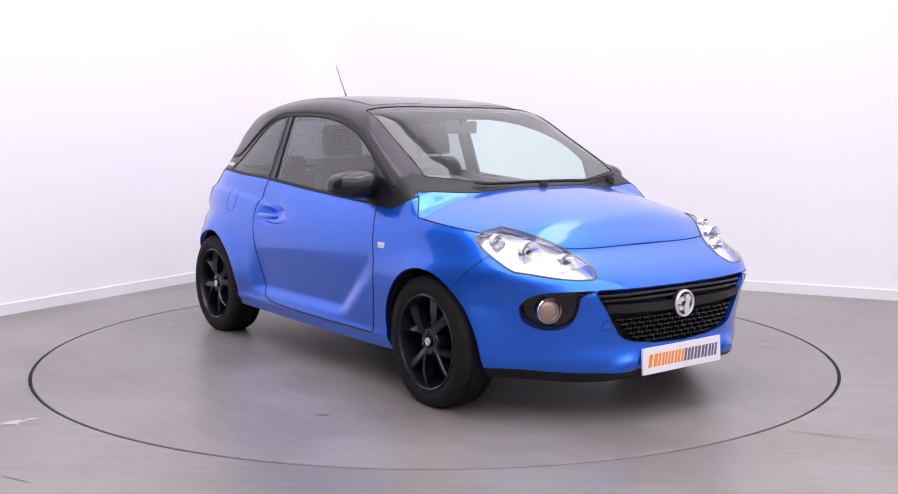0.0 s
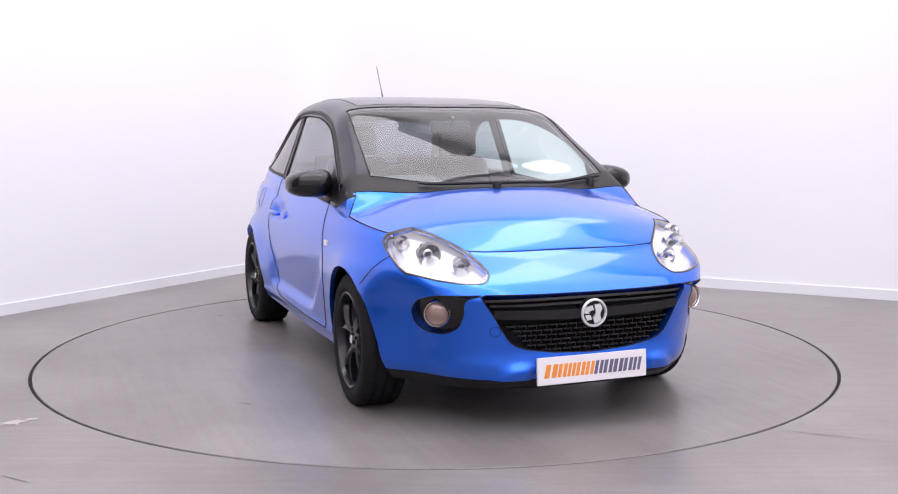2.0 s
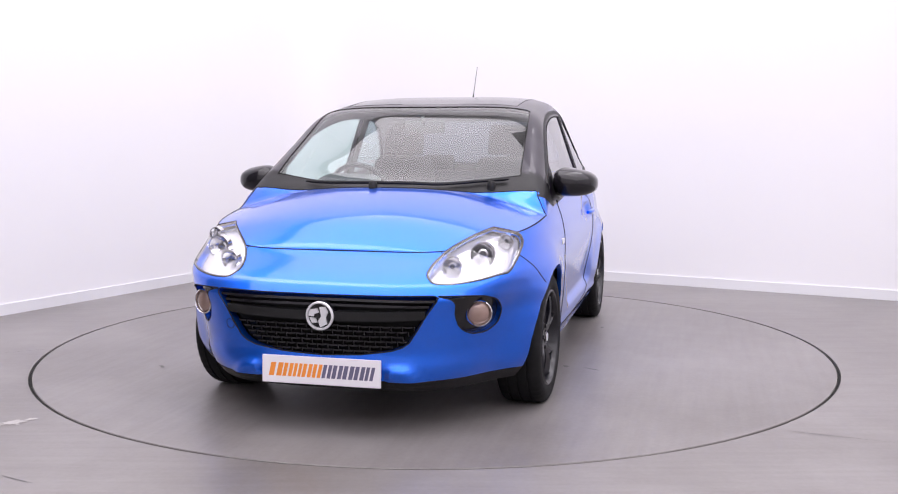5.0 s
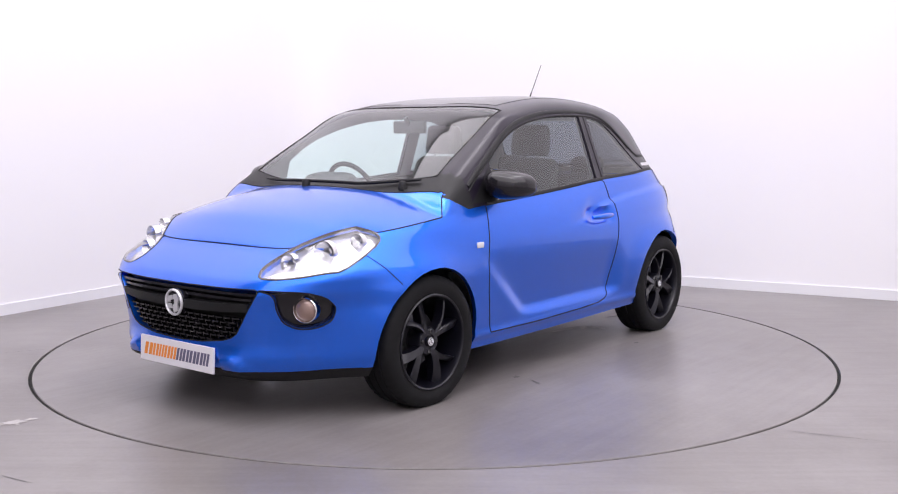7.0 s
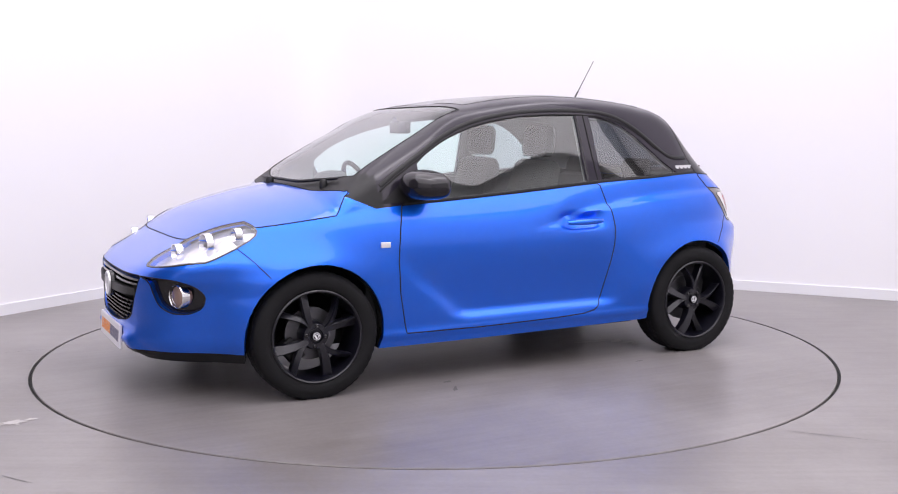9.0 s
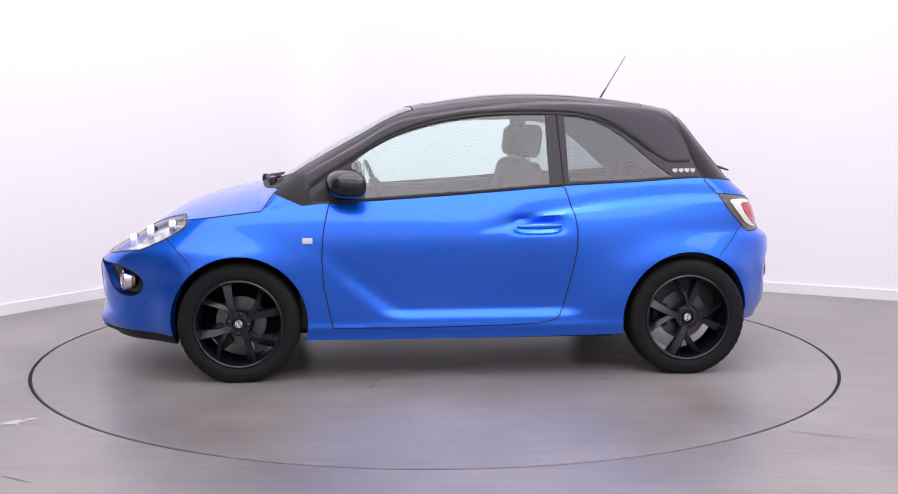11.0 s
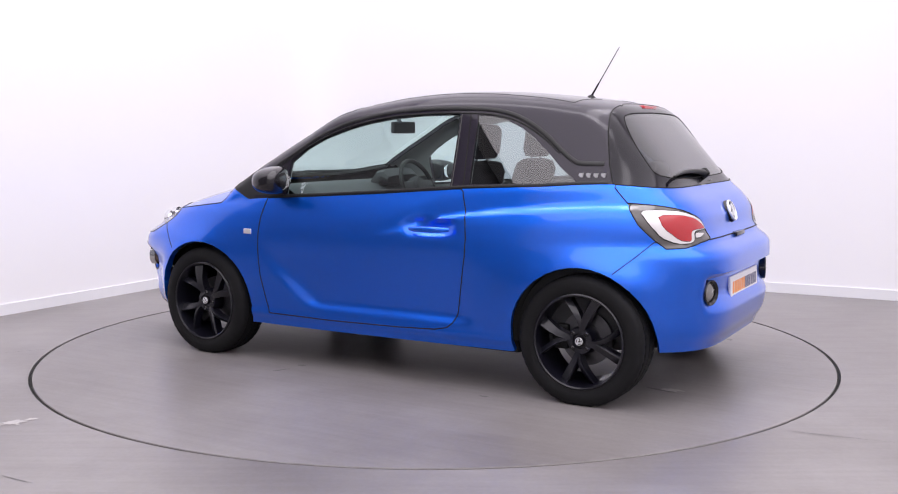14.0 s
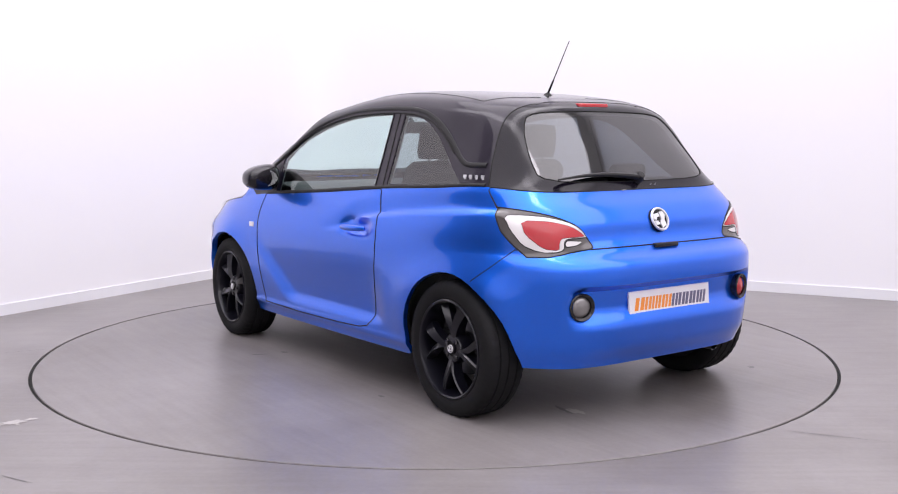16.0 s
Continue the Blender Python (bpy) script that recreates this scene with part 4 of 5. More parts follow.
def build_wheels(car):
    for x, zr in ((AXLE, 0.301), (-AXLE, 0.301)):
        for s in (1, -1):
            m = Matrix.Translation((x, s * 0.741, zr)) @ pose(0, 0, 0, -90 * s, 0, 0)
            if x > 0:
                m = Matrix.Translation((x, s * 0.741, zr)) @ pose(0, 0, 0, 0, 0, -1.5) @ pose(0, 0, 0, -90 * s, 0, 0) @ pose(0, 0, 0, 0, 0, 38)
            if s < 0:
                m = m @ pose(0, 0, 0, 0, 0, 25)
            build_wheel(car, m)
            bm = bmesh.new()
            rows = []
            for k in range(25):
                a = math.radians((-12 + 204 * k / 24) if x > 0 else (-16 + 200 * k / 24))
                row = []
                for r, y in ((0.350, 0.755), (0.362, 0.73), (0.362, 0.50), (0.05, 0.50)):
                    px, pz = x + r * math.cos(a), zr + r * math.sin(a)
                    row.append(bm.verts.new((px, s * min(y, surface_y(px, max(pz, 0.27)) - 0.022), pz)))
                rows.append(row)
            for a, b in zip(rows, rows[1:]):
                for k in range(3):
                    bm.faces.new((a[k], b[k], b[k + 1], a[k + 1]))
            part("wheel_arch_liner", bm, DARK, car)


def ring_path(cx, cz, r, n):
    return [(cx + r * math.cos(2 * math.pi * k / n), cz + r * math.sin(2 * math.pi * k / n)) for k in range(n + 1)]


def nose_strip(bm, rows_yz, back, front):
    """A bar across the nose: rows of (y, lower z, upper z), from back to front metres off the skin."""
    rings = []
    for y, z0, z1 in rows_yz:
        x0, x1 = surface_x(y, z0, 1), surface_x(y, z1, 1)
        rings.append([bm.verts.new(p) for p in ((x0 + back, y, z0), (x0 + front, y, z0), (x1 + front, y, z1), (x1 + back, y, z1))])
    for a, b in zip(rings, rings[1:]):
        for k in range(4):
            bm.faces.new((a[k], b[k], b[(k + 1) % 4], a[(k + 1) % 4]))
    bm.faces.new(rings[0])
    bm.faces.new(rings[-1][::-1])
    bmesh.ops.recalc_face_normals(bm, faces=bm.faces)


def build_nose(car):
    span = lambda w, n=20: [-w + 2 * w * k / n for k in range(n + 1)]
    for z, w in ((0.574, 0.475), (0.552, 0.452)):
        bm = bmesh.new()
        nose_strip(bm, [(y, z - 0.006, z + 0.004) for y in span(w)], -0.040, -0.012)
        part("grille_slat", bm, GLOSS_BLACK, car)
    bm = bmesh.new()
    nose_strip(bm, [(y, 0.486 + 0.10 * abs(y) ** 1.6 * 0.5, 0.524 + 0.10 * abs(y) ** 1.6 * 0.4) for y in span(0.438)], -0.045, 0.000)
    part("grille_bar", bm, SATIN_BLACK, car, "broad satin black grille bar")
    bm = bmesh.new()
    for r in range(6):
        z = 0.466 - 0.021 * r
        w = float(np.interp(z, [0.345, 0.37, 0.40, 0.46], [0.16, 0.30, 0.365, 0.405]))
        k = int(w / 0.046)
        for c in range(-k, k + 1):
            y = c * 0.046 + (0.023 if r % 2 else 0)
            if abs(y) + 0.018 < w:
                nose_strip(bm, [(y - 0.018, z - 0.003, z + 0.004), (y, z - 0.005, z + 0.002), (y + 0.018, z - 0.003, z + 0.004)], -0.03, -0.010)
                nose_strip(bm, [(y + 0.020, z - 0.020, z + 0.002), (y + 0.025, z - 0.020, z + 0.002)], -0.036, -0.018)
    part("grille_mesh", bm, GLOSS_BLACK, car, "black honeycomb lower grille", smooth=False)
    face = pose(0, 0, 0, 90, 0, 90)
    bm = bmesh.new()
    lathe(bm, [(0.0, 0.0), (0.060, 0.0), (0.063, -0.012), (0.063, -0.06)], Matrix.Translation((1.958, 0, 0.506)) @ face, 40)
    disc = part("front_badge", bm, GLOSS_BLACK, car, "round silver emblem on a black disc")
    bm = bmesh.new()
    emblem(bm, Matrix.Translation((1.959, 0, 0.506)) @ face, 0.061)
    part("emblem", bm, SILVER, disc)
    build_plate(car, "front_plate", Matrix.Translation((1.962, 0, 0.272)) @ pose(0, 0, 0, 0, -3, 0) @ face)
    # fog lamps
    def fog(bm):
        m = Matrix.Translation((1.762, 0.630, 0.510)) @ pose(0, 0, 0, 0, 0, 22) @ face
        lathe(bm, [(0.0, 0.012), (0.022, 0.010), (0.042, 0.003), (0.049, -0.006), (0.049, -0.05)], m, 36)
    lamps = both_sides("fog_lamp", fog, AMBER, car, "round front fog lamp with a chrome ring")
    def fog_ring(bm):
        m = Matrix.Translation((1.762, 0.630, 0.510)) @ pose(0, 0, 0, 0, 0, 22) @ face
        lathe(bm, [(0.049, -0.02), (0.049, 0.004), (0.052, 0.008), (0.056, 0.004), (0.058, -0.03)], m, 36)
    both_sides("chrome_ring", fog_ring, CHROME, lamps)
    # headlamp bowls
    lamps = [PANELS["headlight_l"], PANELS["headlight_r"]]
    for y, z, r in ((0.612, 0.740, 0.050), (0.505, 0.698, 0.038), (0.690, 0.785, 0.030)):
        m = Matrix.Translation((surface_x(y, z, 1) - 0.046, y, z)) @ pose(0, 0, 0, 0, 0, 8) @ face
        prof = [(0.010, 0.018), (0.012, 0.004), (r * 0.45, 0.0), (r * 0.8, 0.010), (r, 0.030), (r + 0.004, 0.030), (r + 0.006, 0.0)]
        both_sides("lamp_bowl", lambda bm, m=m, prof=prof: lathe(bm, prof, m, 32), CHROME, lamps)
        q = r * 0.3
        cap = [(0.0, 0.006 + q * 1.5), (q * 0.6, 0.006 + q * 1.2), (q, 0.006 + q * 0.4), (q, 0.006)]
        both_sides("bulb_shield", lambda bm, m=m, cap=cap: lathe(bm, cap, m, 20), STEEL, lamps)
    # towing-eye cover
    bm = bmesh.new()
    ring = [(surface_x(-0.43 + 0.021 * math.cos(a), 0.445 + 0.021 * math.sin(a), 1) + 0.0005, -0.43 + 0.021 * math.cos(a), 0.445 + 0.021 * math.sin(a)) for a in [2 * math.pi * k / 28 for k in range(29)]]
    tube(bm, ring, 0.0013, 6)
    part("towing_eye_cover", bm, DARK, car)


def build_plate(car, name, m):
    bm = bmesh.new()
    box(bm, -0.262, 0.262, -0.058, 0.058, -0.012, 0.0, 0.003, m)
    plate = part(name, bm, PLATE, car, "white dealer plate with orange and slate bars", smooth=False)
    x = -0.226
    for k in range(10):
        w = (0.056, 0.040, 0.034, 0.040, 0.038, 0.038, 0.042, 0.044, 0.042, 0.036)[k]
        bm = bmesh.new()
        for u, v in ((0.0, 0.40), (0.60, 1.0)):
            prism(bm, [(x + w * u - 0.006, -0.028), (x + w * v - 0.006, -0.028), (x + w * v + 0.006, 0.028), (x + w * u + 0.006, 0.028)], -0.001, 0.0008, m)
        part("printed_bar", bm, ORANGE if k < 5 else GREY_PRINT, plate, smooth=False)
        x += w + 0.0055
    return plate


def build_tail(car, groups_faces):
    back = pose(0, 0, 0, 90, 0, -90)
    bm = bmesh.new()
    lathe(bm, [(0.0, 0.0), (0.054, 0.0), (0.057, -0.008), (0.057, -0.03)], Matrix.Translation((-1.622, 0, 0.872)) @ pose(0, 0, 0, 0, 22, 0) @ back, 40)
    disc = part("rear_badge", bm, GLOSS_BLACK, car, "round silver emblem on a black disc")
    bm = bmesh.new()
    emblem(bm, Matrix.Translation((-1.623, 0, 0.872)) @ pose(0, 0, 0, 0, 22, 0) @ back, 0.055)
    part("emblem", bm, SILVER, disc)
    build_plate(car, "rear_plate", Matrix.Translation((-1.700, 0, 0.514)) @ pose(0, 0, 0, 0, 4, 0) @ back)
    # tailgate handle pocket
    bm = bmesh.new()
    box(bm, -1.675, -1.64, -0.075, 0.075, 0.750, 0.772, 0.006)
    part("tailgate_handle", bm, GLOSS_BLACK, car)
    for s, mat, label in ((1, CLEAR_LAMP, "round clear reversing lamp"), (-1, RED_LENS, "round red rear fog lamp")):
        m = Matrix.Translation((-1.670, s * 0.520, 0.528)) @ pose(0, 0, 0, 0, 0, -s * 14) @ back
        bm = bmesh.new()
        lathe(bm, [(0.058, -0.03), (0.060, 0.010), (0.056, 0.014), (0.046, 0.006), (0.044, -0.01)], m, 36)
        ring = part("rear_lamp", bm, GLOSS_BLACK, car, label)
        bm = bmesh.new()
        lathe(bm, [(0.0, 0.010), (0.025, 0.008), (0.040, 0.002), (0.047, -0.008)], m, 32)
        part("lens", bm, mat, ring)
    # high brake lamp
    bm = bmesh.new()
    box(bm, -1.192, -1.150, -0.098, 0.098, 1.372, 1.398, 0.008, None)
    part("high_brake_lamp", bm, RED_LENS, car, "red high-level brake lamp")
    # rear wiper
    bm = bmesh.new()
    pts, rad = [], []
    for k in range(13):
        y = -0.02 + 0.50 * k / 12
        z = 1.050 + 0.016 * math.sin(math.pi * k / 12) + 0.006
        x = rear_glass_x(y, z) - 0.022
        pts.append((x, y, z))
        rad.append(0.022 - 0.016 * k / 12)
    tube(bm, pts, rad, 10, 0.7)
    lathe(bm, [(0.0, 0.03), (0.018, 0.028), (0.026, 0.015), (0.026, -0.02)], Matrix.Translation((rear_glass_x(0, 1.05) - 0.01, -0.015, 1.052)) @ pose(0, 0, 0, 0, 38, 0) @ back, 24)
    part("rear_wiper", bm, SATIN_BLACK, car, "black rear wiper at rest")
    # exhaust and towing loop under the bumper
    bm = bmesh.new()
    lathe(bm, [(0.028, 0.0), (0.028, 0.16), (0.025, 0.16), (0.025, 0.0)], Matrix.Translation((-1.45, -0.42, 0.245)) @ back, 24)
    part("exhaust_pipe", bm, STEEL, car, "short steel exhaust pipe")
    bm = bmesh.new()
    lathe(bm, [(0.0, -0.30), (0.085, -0.28), (0.095, -0.24), (0.095, 0.24), (0.085, 0.28), (0.0, 0.30)], Matrix.Translation((-1.36, -0.10, 0.285)) @ pose(0, 0, 0, 90, 0, 0), 28)
    part("exhaust_silencer", bm, STEEL, car)


def rear_glass_x(y, z):
    """Station of the rear window's skin at a place of the end view."""
    lo, hi = -1.52, -1.17
    for _ in range(30):
        mid = (lo + hi) / 2
        zr, zc = rim_z(mid), crown_z(mid)
        yr = 0.70
        h = max(1 - (abs(y) / yr) ** 6, 0.2)
        if zr + (zc - zr) * min(h, 1) > z:
            hi = mid
        else:
            lo = mid
    return lo


def build_flanks(car):
    belt = [(0.690 - 1.93 * k / 60, rim_z(0.690 - 1.93 * k / 60) + 0.009) for k in range(61)]
    both_sides("belt_moulding", lambda bm: skin_strip(bm, belt, 0.014, 0.005, 0.004), SATIN_BLACK, car, "thin black waist moulding")
    arc = dense([(0.80, 1.000), (0.70, 1.070), (0.57, 1.150), (0.42, 1.240), (0.26, 1.307), (0.10, 1.346), (-0.10, 1.373), (-0.35, 1.382), (-0.55, 1.377), (-0.68, 1.357), (-0.79, 1.315), (-0.90, 1.247), (-0.99, 1.175), (-1.05, 1.132), (-1.095, 1.116), (-1.20, 1.116)], 70)
    both_sides("roof_moulding", lambda bm: skin_strip(bm, arc, 0.020, 0.006, 0.003), SATIN_BLACK, car, "curved black roof drip moulding")
    under = [(x + (0.004 if x > 0 else -0.004), z - 0.024) for x, z in arc[:-8]]
    both_sides("window_seal", lambda bm: skin_strip(bm, under, 0.007, 0.004, 0.003), DARK, car)
    # pillar joint between door and quarter windows
    both_sides("pillar_seal", lambda bm: skin_strip(bm, dense([(-0.507, 1.00), (-0.495, 1.18), (-0.485, 1.352)], 12), 0.007, 0.003, 0.003), DARK, car)
    both_sides("window_runner", lambda bm: skin_strip(bm, dense([(-0.440, 0.998), (-0.438, 1.18), (-0.432, 1.352)], 12), 0.012, 0.004, 0.003), GLOSS_BLACK, car)
    # black mirror sail in front of the door window
    def sail(bm):
        rows = []
        for k in range(9):
            t = k / 8
            x0, x1 = 0.60, 0.60 + 0.20 * (1 - t) + 0.005
            z = 0.918 + 0.165 * t
            rows.append([bm.verts.new((x0 + (x1 - x0) * j / 5, surface_y(x0 + (x1 - x0) * j / 5, max(z, rim_z(x0) + 0.001)) + 0.003, z)) for j in range(6)])
        for a, b in zip(rows, rows[1:]):
            for k in range(5):
                bm.faces.new((a[k], a[k + 1], b[k + 1], b[k]))
    both_sides("mirror_sail", sail, SATIN_BLACK, car, "matt black triangular mirror mount")
    # door handle
    def handle(bm):
        pts, rad = [], []
        for k in range(15):
            t = k / 14
            x = -0.252 - 0.225 * t
            z = 0.784 + 0.004 * t
            pts.append((x, surface_y(x, 0.72) + 0.002 + 0.016 * math.sin(math.pi * t) ** 0.5, z))
            rad.append(0.006 + 0.010 * math.sin(math.pi * min(max(t, 0.02), 0.98)) ** 0.4)
        tube(bm, pts, rad, 12, 1.0)
    both_sides("door_handle", handle, BLUE, [PANELS["door_l"], PANELS["door_r"]], "body-coloured pull handle")
    # side repeater
    def repeater(bm):
        y = surface_y(0.808, 0.72)
        box(bm, 0.782, 0.834, y - 0.01, y + 0.006, 0.706, 0.734, 0.004)
    rep = both_sides("side_repeater", repeater, SILVER, [PANELS["fender_l"], PANELS["fender_r"]], "small silver side indicator")
    # silver letter-like bars on the rear pillar
    for s in (1, -1):
        for k in range(4):
            bm = bmesh.new()
            x = -1.105 - 0.034 * k
            z = 1.062
            y = surface_y(x, z) + 0.002
            m = Matrix.Translation((x, y, z)) @ pose(0, 0, 0, 90, 0, 180) @ pose(0, 0, 0, 0, -12, 0)
            prism(bm, [(-0.014, -0.010), (0.010, -0.010), (0.016, 0.010), (-0.008, 0.010)], -0.002, 0.003, m)
            if s < 0:
                flip_y(bm)
            part("pillar_badge_bar", bm, SILVER, car, smooth=False)
    # mirrors
    def shell(bm, y0=0.882, grow=1.0):
        n, k2 = 24, 16
        rows = []
        for i in range(k2 + 1):
            t = -math.pi / 2 + math.pi * i / k2
            row = []
            for k in range(n):
                a = 2 * math.pi * k / n
                cx, cz = math.cos(a), math.sin(a)
                e = 0.75
                px = math.copysign(abs(cx) ** e, cx) * math.cos(t) ** e
                pz = math.copysign(abs(cz) ** e, cz) * math.cos(t) ** e
                py = math.copysign(abs(math.sin(t)) ** e, math.sin(t))
                x = 0.585 + (px * 0.126 if px > 0 else px * 0.066)
                z = 1.004 + pz * (0.072 - 0.012 * py) - 0.006 * py
                row.append((x - 0.025 * py, y0 + py * 0.112, z))
            rows.append([bm.verts.new(p) for p in row])
        for a, b in zip(rows, rows[1:]):
            for k in range(n):
                bm.faces.new((a[k], a[(k + 1) % n], b[(k + 1) % n], b[k]))
        bmesh.ops.remove_doubles(bm, verts=bm.verts, dist=1e-4)
    mirrors = both_sides("door_mirror", shell, GLOSS_BLACK, car, "gloss black rounded door mirror")
    def mirror_glass(bm):
        prof = [(0.070 * math.cos(a), 0.046 * math.sin(a)) for a in [2 * math.pi * k / 28 for k in range(28)]]
        prism(bm, prof, 0.0, 0.004, Matrix.Translation((0.533, 0.885, 1.002)) @ pose(0, 0, 0, 90, 0, -92))
    both_sides("mirror_glass", mirror_glass, CHROME, mirrors)
    def foot(bm):
        tube(bm, [(0.66, 0.715, 0.945), (0.64, 0.77, 0.955), (0.61, 0.82, 0.965)], [0.030, 0.026, 0.030], 12, 0.8)
    both_sides("mirror_foot", foot, SATIN_BLACK, mirrors)
    # fuel flap
    bm = bmesh.new()
    ring = [(x, -surface_y(x, z) - 0.0006, z) for x, z in ring_path(-0.915, 0.845, 0.066, 40)]
    tube(bm, ring, 0.0009, 6)
    part("fuel_flap_seam", bm, DARK, car)


def build_top(car):
    bm = bmesh.new()
    lathe(bm, [(0.0, 0.022), (0.012, 0.020), (0.026, 0.006), (0.032, -0.004)], Matrix.Translation((-0.86, 0, 1.438)) @ pose(0, 0, 0, 0, 0, 0), 24)
    mast = part("aerial", bm, SATIN_BLACK, car, "thin black whip aerial on a rubber foot")
    bm = bmesh.new()
    tube(bm, [(-0.862, 0, 1.452), (-0.90, 0, 1.515), (-0.905, 0, 1.523), (-1.015, 0, 1.705)], [0.006, 0.005, 0.0028, 0.0022], 8)
    part("rod", bm, GLOSS_BLACK, mast)
    # wipers parked on the scuttle
    for y0, y1, yp in ((-0.44, 0.30, -0.055), (0.24, 0.60, 0.52)):
        bm = bmesh.new()
        pts, rad = [], []
        for k in range(17):
            y = y0 + (y1 - y0) * k / 16
            x = screen_edge(y)[0] + 0.045 - 0.01 * math.sin(math.pi * k / 16)
            pts.append((x, y, cap_height(x, y) + 0.020))
            rad.append(0.009 if 0 < k < 16 else 0.004)
        tube(bm, pts, rad, 8, 0.9)
        x = screen_edge(yp)[0] + 0.06
        lathe(bm, [(0.0, 0.034), (0.014, 0.032), (0.022, 0.018), (0.022, -0.01)], Matrix.Translation((x, yp, cap_height(x, yp))), 20)
        part("windscreen_wiper", bm, SATIN_BLACK, car, "black windscreen wiper at rest")


def cap_height(x, y):
    zr, zc = rim_z(x), crown_z(x)
    yr = surface_y(x, zr - 1e-4)
    h = 0.5
    lo, hi = 0.0, 0.9999
    for _ in range(30):
        h = (lo + hi) / 2
        if yr * (1 - sec_t(x) * h) * (1 - h ** sec_q(x)) ** sec_p(x) > abs(y):
            lo = h
        else:
            hi = h
    return zr + (zc - zr) * h


def build_underside(car):
    bm = bmesh.new()
    box(bm, -0.80, 0.80, -0.72, 0.72, 0.185, 0.30, 0.02)
    box(bm, 0.80, 1.60, -0.50, 0.50, 0.18, 0.55, 0.03)
    box(bm, 1.50, 1.76, -0.50, 0.50, 0.185, 0.30, 0.02)
    box(bm, -1.55, -0.80, -0.50, 0.50, 0.235, 0.50, 0.03)
    for x in (AXLE, -AXLE):
        lathe(bm, [(0.035, -0.66), (0.035, 0.66)], Matrix.Translation((x, 0, 0.29)) @ pose(0, 0, 0, 90, 0, 0), 16)
    part("underbody", bm, DARK, car, "dark underbody with axles")


def seat_part(bm, pts, width, thick, taper=0.0):
    """A padded slab along (x, z) points, rounded on all edges."""
    n = 14
    rings = []
    for i, (x, z) in enumerate(pts):
        a, b = pts[max(i - 1, 0)], pts[min(i + 1, len(pts) - 1)]
        d = Vector((b[0] - a[0], 0, b[1] - a[1])).normalized()
        nn = Vector((-d.z, 0, d.x))
        t = i / (len(pts) - 1)
        g = min(1.0, 0.55 + 3.5 * min(t, 1 - t))
        w = width * (1 - taper * t) * (0.9 + 0.1 * g)
        ring = []
        for k in range(n):
            an = 2 * math.pi * k / n
            c, s = math.cos(an), math.sin(an)
            ring.append(bm.verts.new(Vector((x, 0, z)) + Vector((0, 1, 0)) * (math.copysign(abs(c) ** 0.5, c) * w / 2) + nn * (math.copysign(abs(s) ** 0.7, s) * thick * g / 2)))
        rings.append(ring)
    for a, b in zip(rings, rings[1:]):
        for k in range(n):
            bm.faces.new((a[k], a[(k + 1) % n], b[(k + 1) % n], b[k]))
    bm.faces.new(rings[0])
    bm.faces.new(rings[-1])
    bmesh.ops.recalc_face_normals(bm, faces=bm.faces)


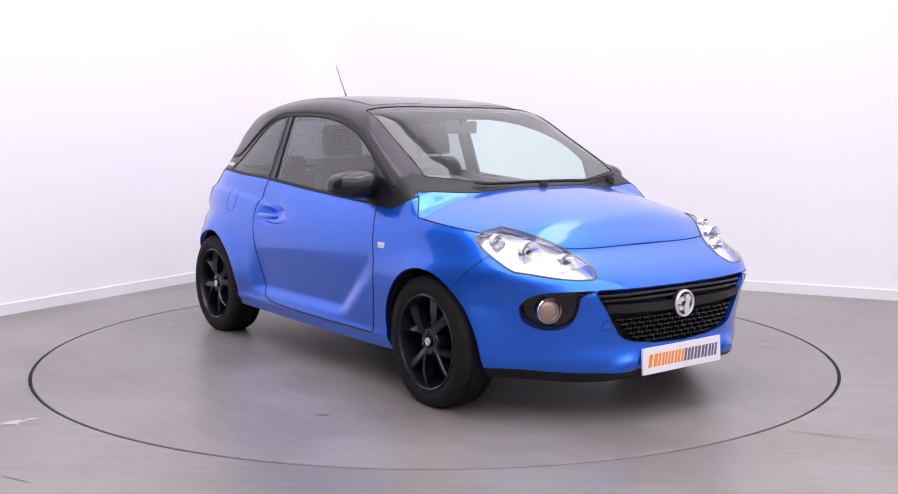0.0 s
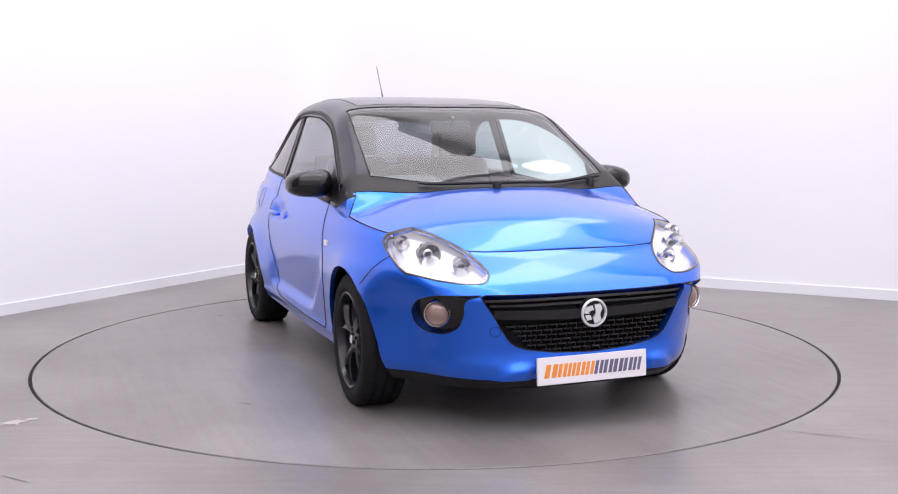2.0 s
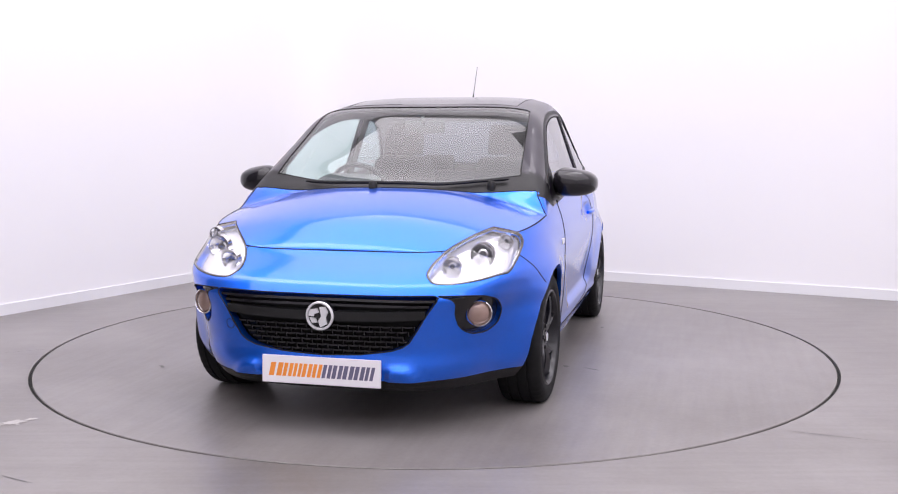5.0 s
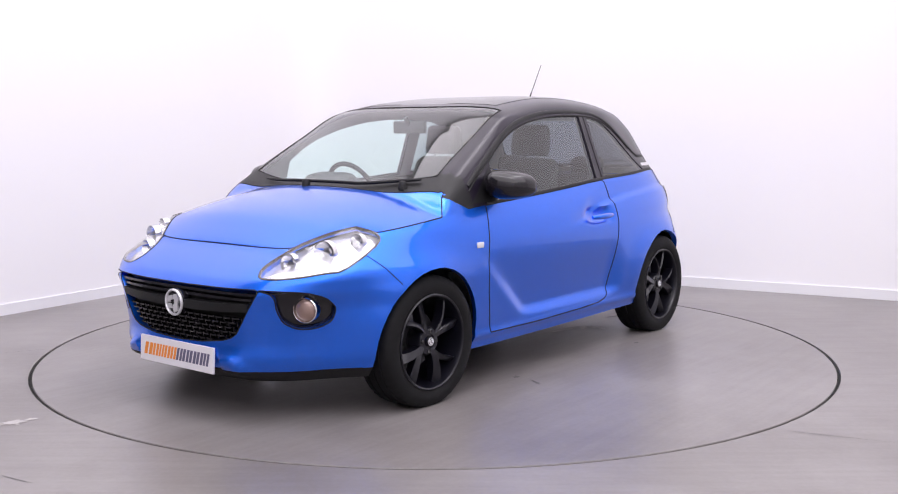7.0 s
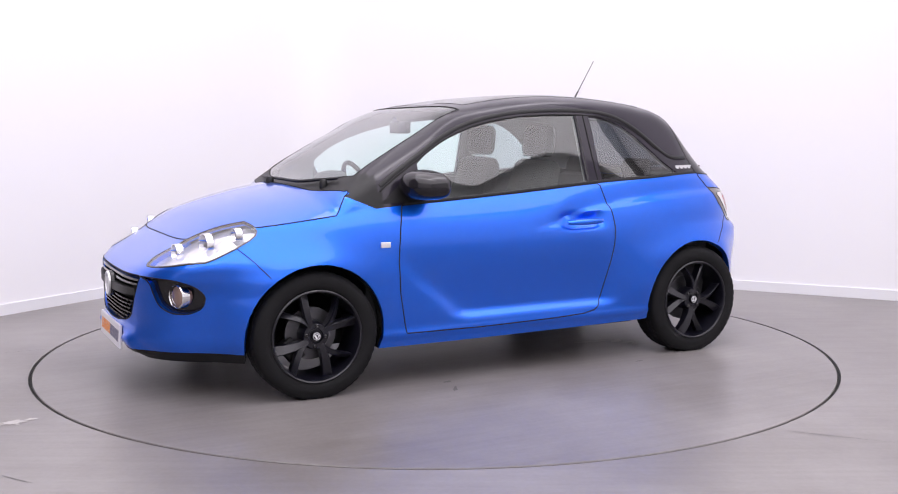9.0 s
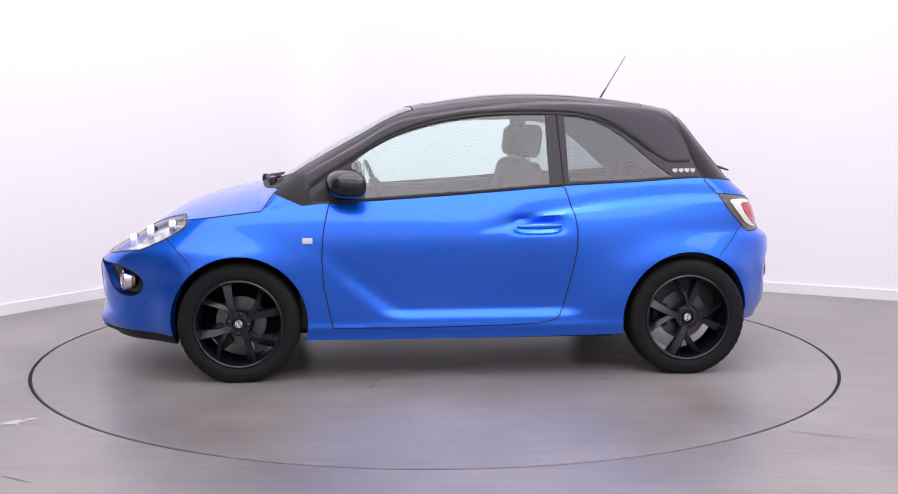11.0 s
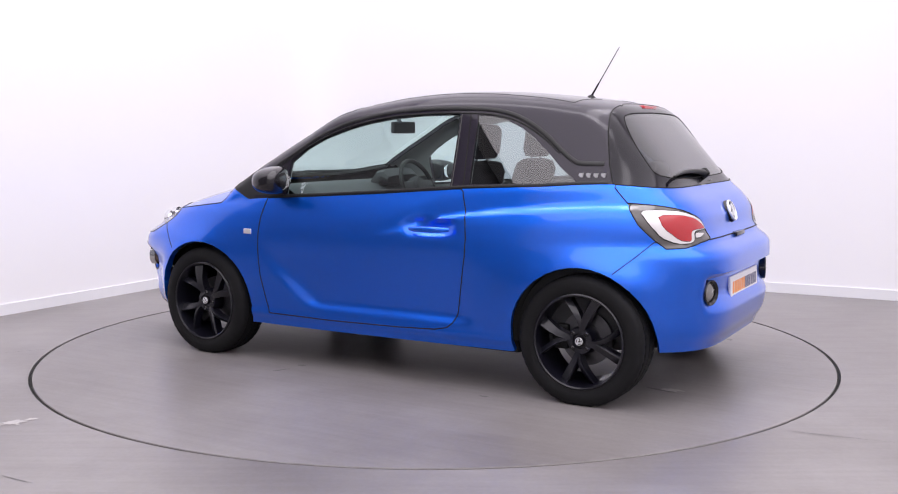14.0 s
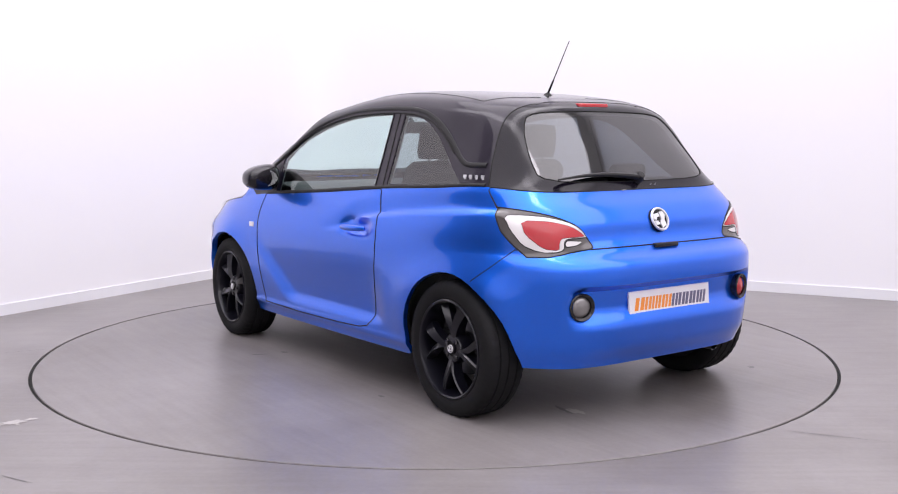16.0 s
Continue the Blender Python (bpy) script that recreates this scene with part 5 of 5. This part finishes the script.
def build_cabin(car):
    for s in (1, -1):
        off = Matrix.Translation((0, 0.335 * s, 0))
        bm = bmesh.new()
        seat_part(bm, [(0.22, 0.50), (0.16, 0.545), (0.0, 0.55), (-0.16, 0.53), (-0.24, 0.50)], 0.50, 0.16)
        seat = part("front_seat", bm, CLOTH, car, "charcoal cloth front seat with headrest")
        seat.matrix_basis = off
        bm = bmesh.new()
        seat_part(bm, [(-0.20, 0.48), (-0.25, 0.60), (-0.30, 0.78), (-0.355, 0.96), (-0.385, 1.065), (-0.395, 1.10)], 0.50, 0.14, 0.28)
        part("backrest", bm, CLOTH, seat)
        bm = bmesh.new()
        seat_part(bm, [(-0.385, 1.125), (-0.39, 1.16), (-0.40, 1.22), (-0.405, 1.275), (-0.41, 1.30)], 0.26, 0.11, 0.12)
        part("headrest", bm, CLOTH, seat)
        for d in (-0.06, 0.06):
            bm = bmesh.new()
            tube(bm, [(-0.375, d, 1.06), (-0.388, d, 1.16)], 0.007, 8)
            part("headrest_post", bm, STEEL, seat)
    bm = bmesh.new()
    seat_part(bm, [(-0.62, 0.52), (-0.70, 0.56), (-0.90, 0.55), (-1.02, 0.52)], 1.12, 0.16)
    bench = part("rear_seat", bm, CLOTH, car, "charcoal cloth rear bench")
    bm = bmesh.new()
    seat_part(bm, [(-0.96, 0.52), (-1.02, 0.66), (-1.09, 0.86), (-1.13, 0.96), (-1.14, 0.99)], 1.10, 0.14, 0.06)
    part("backrest", bm, CLOTH, bench)
    for s in (1, -1):
        bm = bmesh.new()
        seat_part(bm, [(-1.12, 1.00), (-1.125, 1.03), (-1.135, 1.075), (-1.14, 1.10)], 0.24, 0.09, 0.1)
        ob = part("rear_headrest", bm, CLOTH, bench)
        ob.location.y = 0.30 * s
    bm = bmesh.new()
    rows = []
    for k in range(21):
        y = -0.68 + 1.36 * k / 20
        b = 1 - 0.35 * (abs(y) / 0.68) ** 4
        rows.append([bm.verts.new(p) for p in ((1.00 - 0.16 * (y / 0.68) ** 2, y, 0.60), (0.98 - 0.15 * (y / 0.68) ** 2, y, 0.955), (0.80, y, 0.965), (0.64, y, 0.945 * 1.0), (0.575, y, 0.90), (0.575, y, 0.76), (0.66, y, 0.60))])
    for a, b in zip(rows, rows[1:]):
        for k in range(6):
            bm.faces.new((a[k], b[k], b[k + 1], a[k + 1]))
    bmesh.ops.recalc_face_normals(bm, faces=bm.faces)
    dash = part("dashboard", bm, TRIM, car, "dark grey dashboard")
    bm = bmesh.new()
    seat_part(bm, [(0.68, 0.90), (0.66, 0.95), (0.63, 0.985), (0.60, 0.99), (0.56, 0.97)], 0.36, 0.10)
    ob = part("instrument_hood", bm, TRIM, dash)
    ob.location.y = -0.345
    bm = bmesh.new()
    box(bm, 0.10, 0.62, -0.11, 0.11, 0.36, 0.66, 0.03)
    part("centre_console", bm, TRIM, car)
    # steering wheel on the right-hand side
    m = Matrix.Translation((0.44, -0.345, 0.925)) @ pose(0, 0, 0, 0, -66, 0)
    bm = bmesh.new()
    ring = [(0.172 + 0.014 * math.cos(a), 0.014 * math.sin(a)) for a in [2 * math.pi * k / 12 for k in range(12)]]
    lathe(bm, ring, m, 48, closed=True)
    wheel = part("steering_wheel", bm, SATIN_BLACK, car, "black three-spoke steering wheel")
    bm = bmesh.new()
    lathe(bm, [(0.0, 0.03), (0.05, 0.028), (0.066, 0.01), (0.066, -0.03), (0.0, -0.04)], m, 28)
    box(bm, -0.035, 0.035, -0.165, 0.165, -0.012, 0.010, 0.006, m)
    box(bm, -0.165, 0.0, -0.03, 0.03, -0.012, 0.010, 0.006, m)
    part("wheel_boss", bm, TRIM, wheel)
    # door cards, floor, load-bay sides
    for s in (1, -1):
        bm = bmesh.new()
        rows = []
        for k in range(25):
            x = 0.86 - 2.20 * k / 24
            top = rim_z(x) - 0.012
            rows.append([bm.verts.new((x, s * (surface_y(x, z) - d), z)) for z, d in ((0.25, 0.10), (0.45, 0.13), (0.60, 0.13), (0.70, 0.105), (top - 0.03, 0.075), (top, 0.05), (top + 0.004, 0.02))])
        for a, b in zip(rows, rows[1:]):
            for k in range(6):
                bm.faces.new((a[k], b[k], b[k + 1], a[k + 1]))
        part("door_card", bm, TRIM, car)
    bm = bmesh.new()
    box(bm, -1.40, 0.90, -0.58, 0.58, 0.31, 0.34, 0.005)
    part("cabin_floor", bm, CLOTH, car)
    bm = bmesh.new()
    box(bm, -1.46, -1.10, -0.60, 0.60, 0.955, 0.975, 0.005)
    part("parcel_shelf", bm, CLOTH, car)
    # inside mirror
    bm = bmesh.new()
    box(bm, 0.315, 0.345, -0.115, 0.115, 1.255, 1.325, 0.012)
    tube(bm, [(0.335, 0, 1.30), (0.37, 0, 1.345)], 0.012, 8)
    part("inside_mirror", bm, TRIM, car, "rear-view mirror on the windscreen")


CAR = tagged(new("car"), "small blue three-door hatchback with black roof and black wheels", "car")
PANELS = build_body(CAR)
build_wheels(CAR)
build_underside(CAR)
build_nose(CAR)
build_tail(CAR, None)
build_flanks(CAR)
build_top(CAR)
build_cabin(CAR)


def motions():
    turn = [(0.0, -53.55), (0.5, -54.97), (1.0, -58.20), (1.5, -62.87), (2.0, -69.01), (2.5, -74.76), (3.0, -80.95), (3.5, -86.70), (4.0, -92.89), (4.5, -98.67), (5.0, -104.87), (5.5, -110.9), (6.0, -116.9), (6.5, -122.9), (7.0, -128.9), (7.5, -134.84), (8.0, -141.02), (8.5, -146.73), (9.0, -152.77), (9.5, -158.6), (10.0, -164.3), (10.5, -170.1), (11.0, -175.8), (11.5, -181.54), (12.0, -187.44), (12.5, -193.08), (13.0, -199.14), (13.5, -204.79), (14.0, -210.85), (14.5, -216.49), (15.0, -222.63), (15.5, -228.29), (16.0, -234.46)]
    walk(TURNTABLE, [(t, pose(0, 0, 0, 0, 0, a)) for t, a in turn])
    walk(CAR, [(t, pose(0, 0, 0, 0, 0, a) @ pose(-0.099, -0.005, 0)) for t, a in turn])


motions()
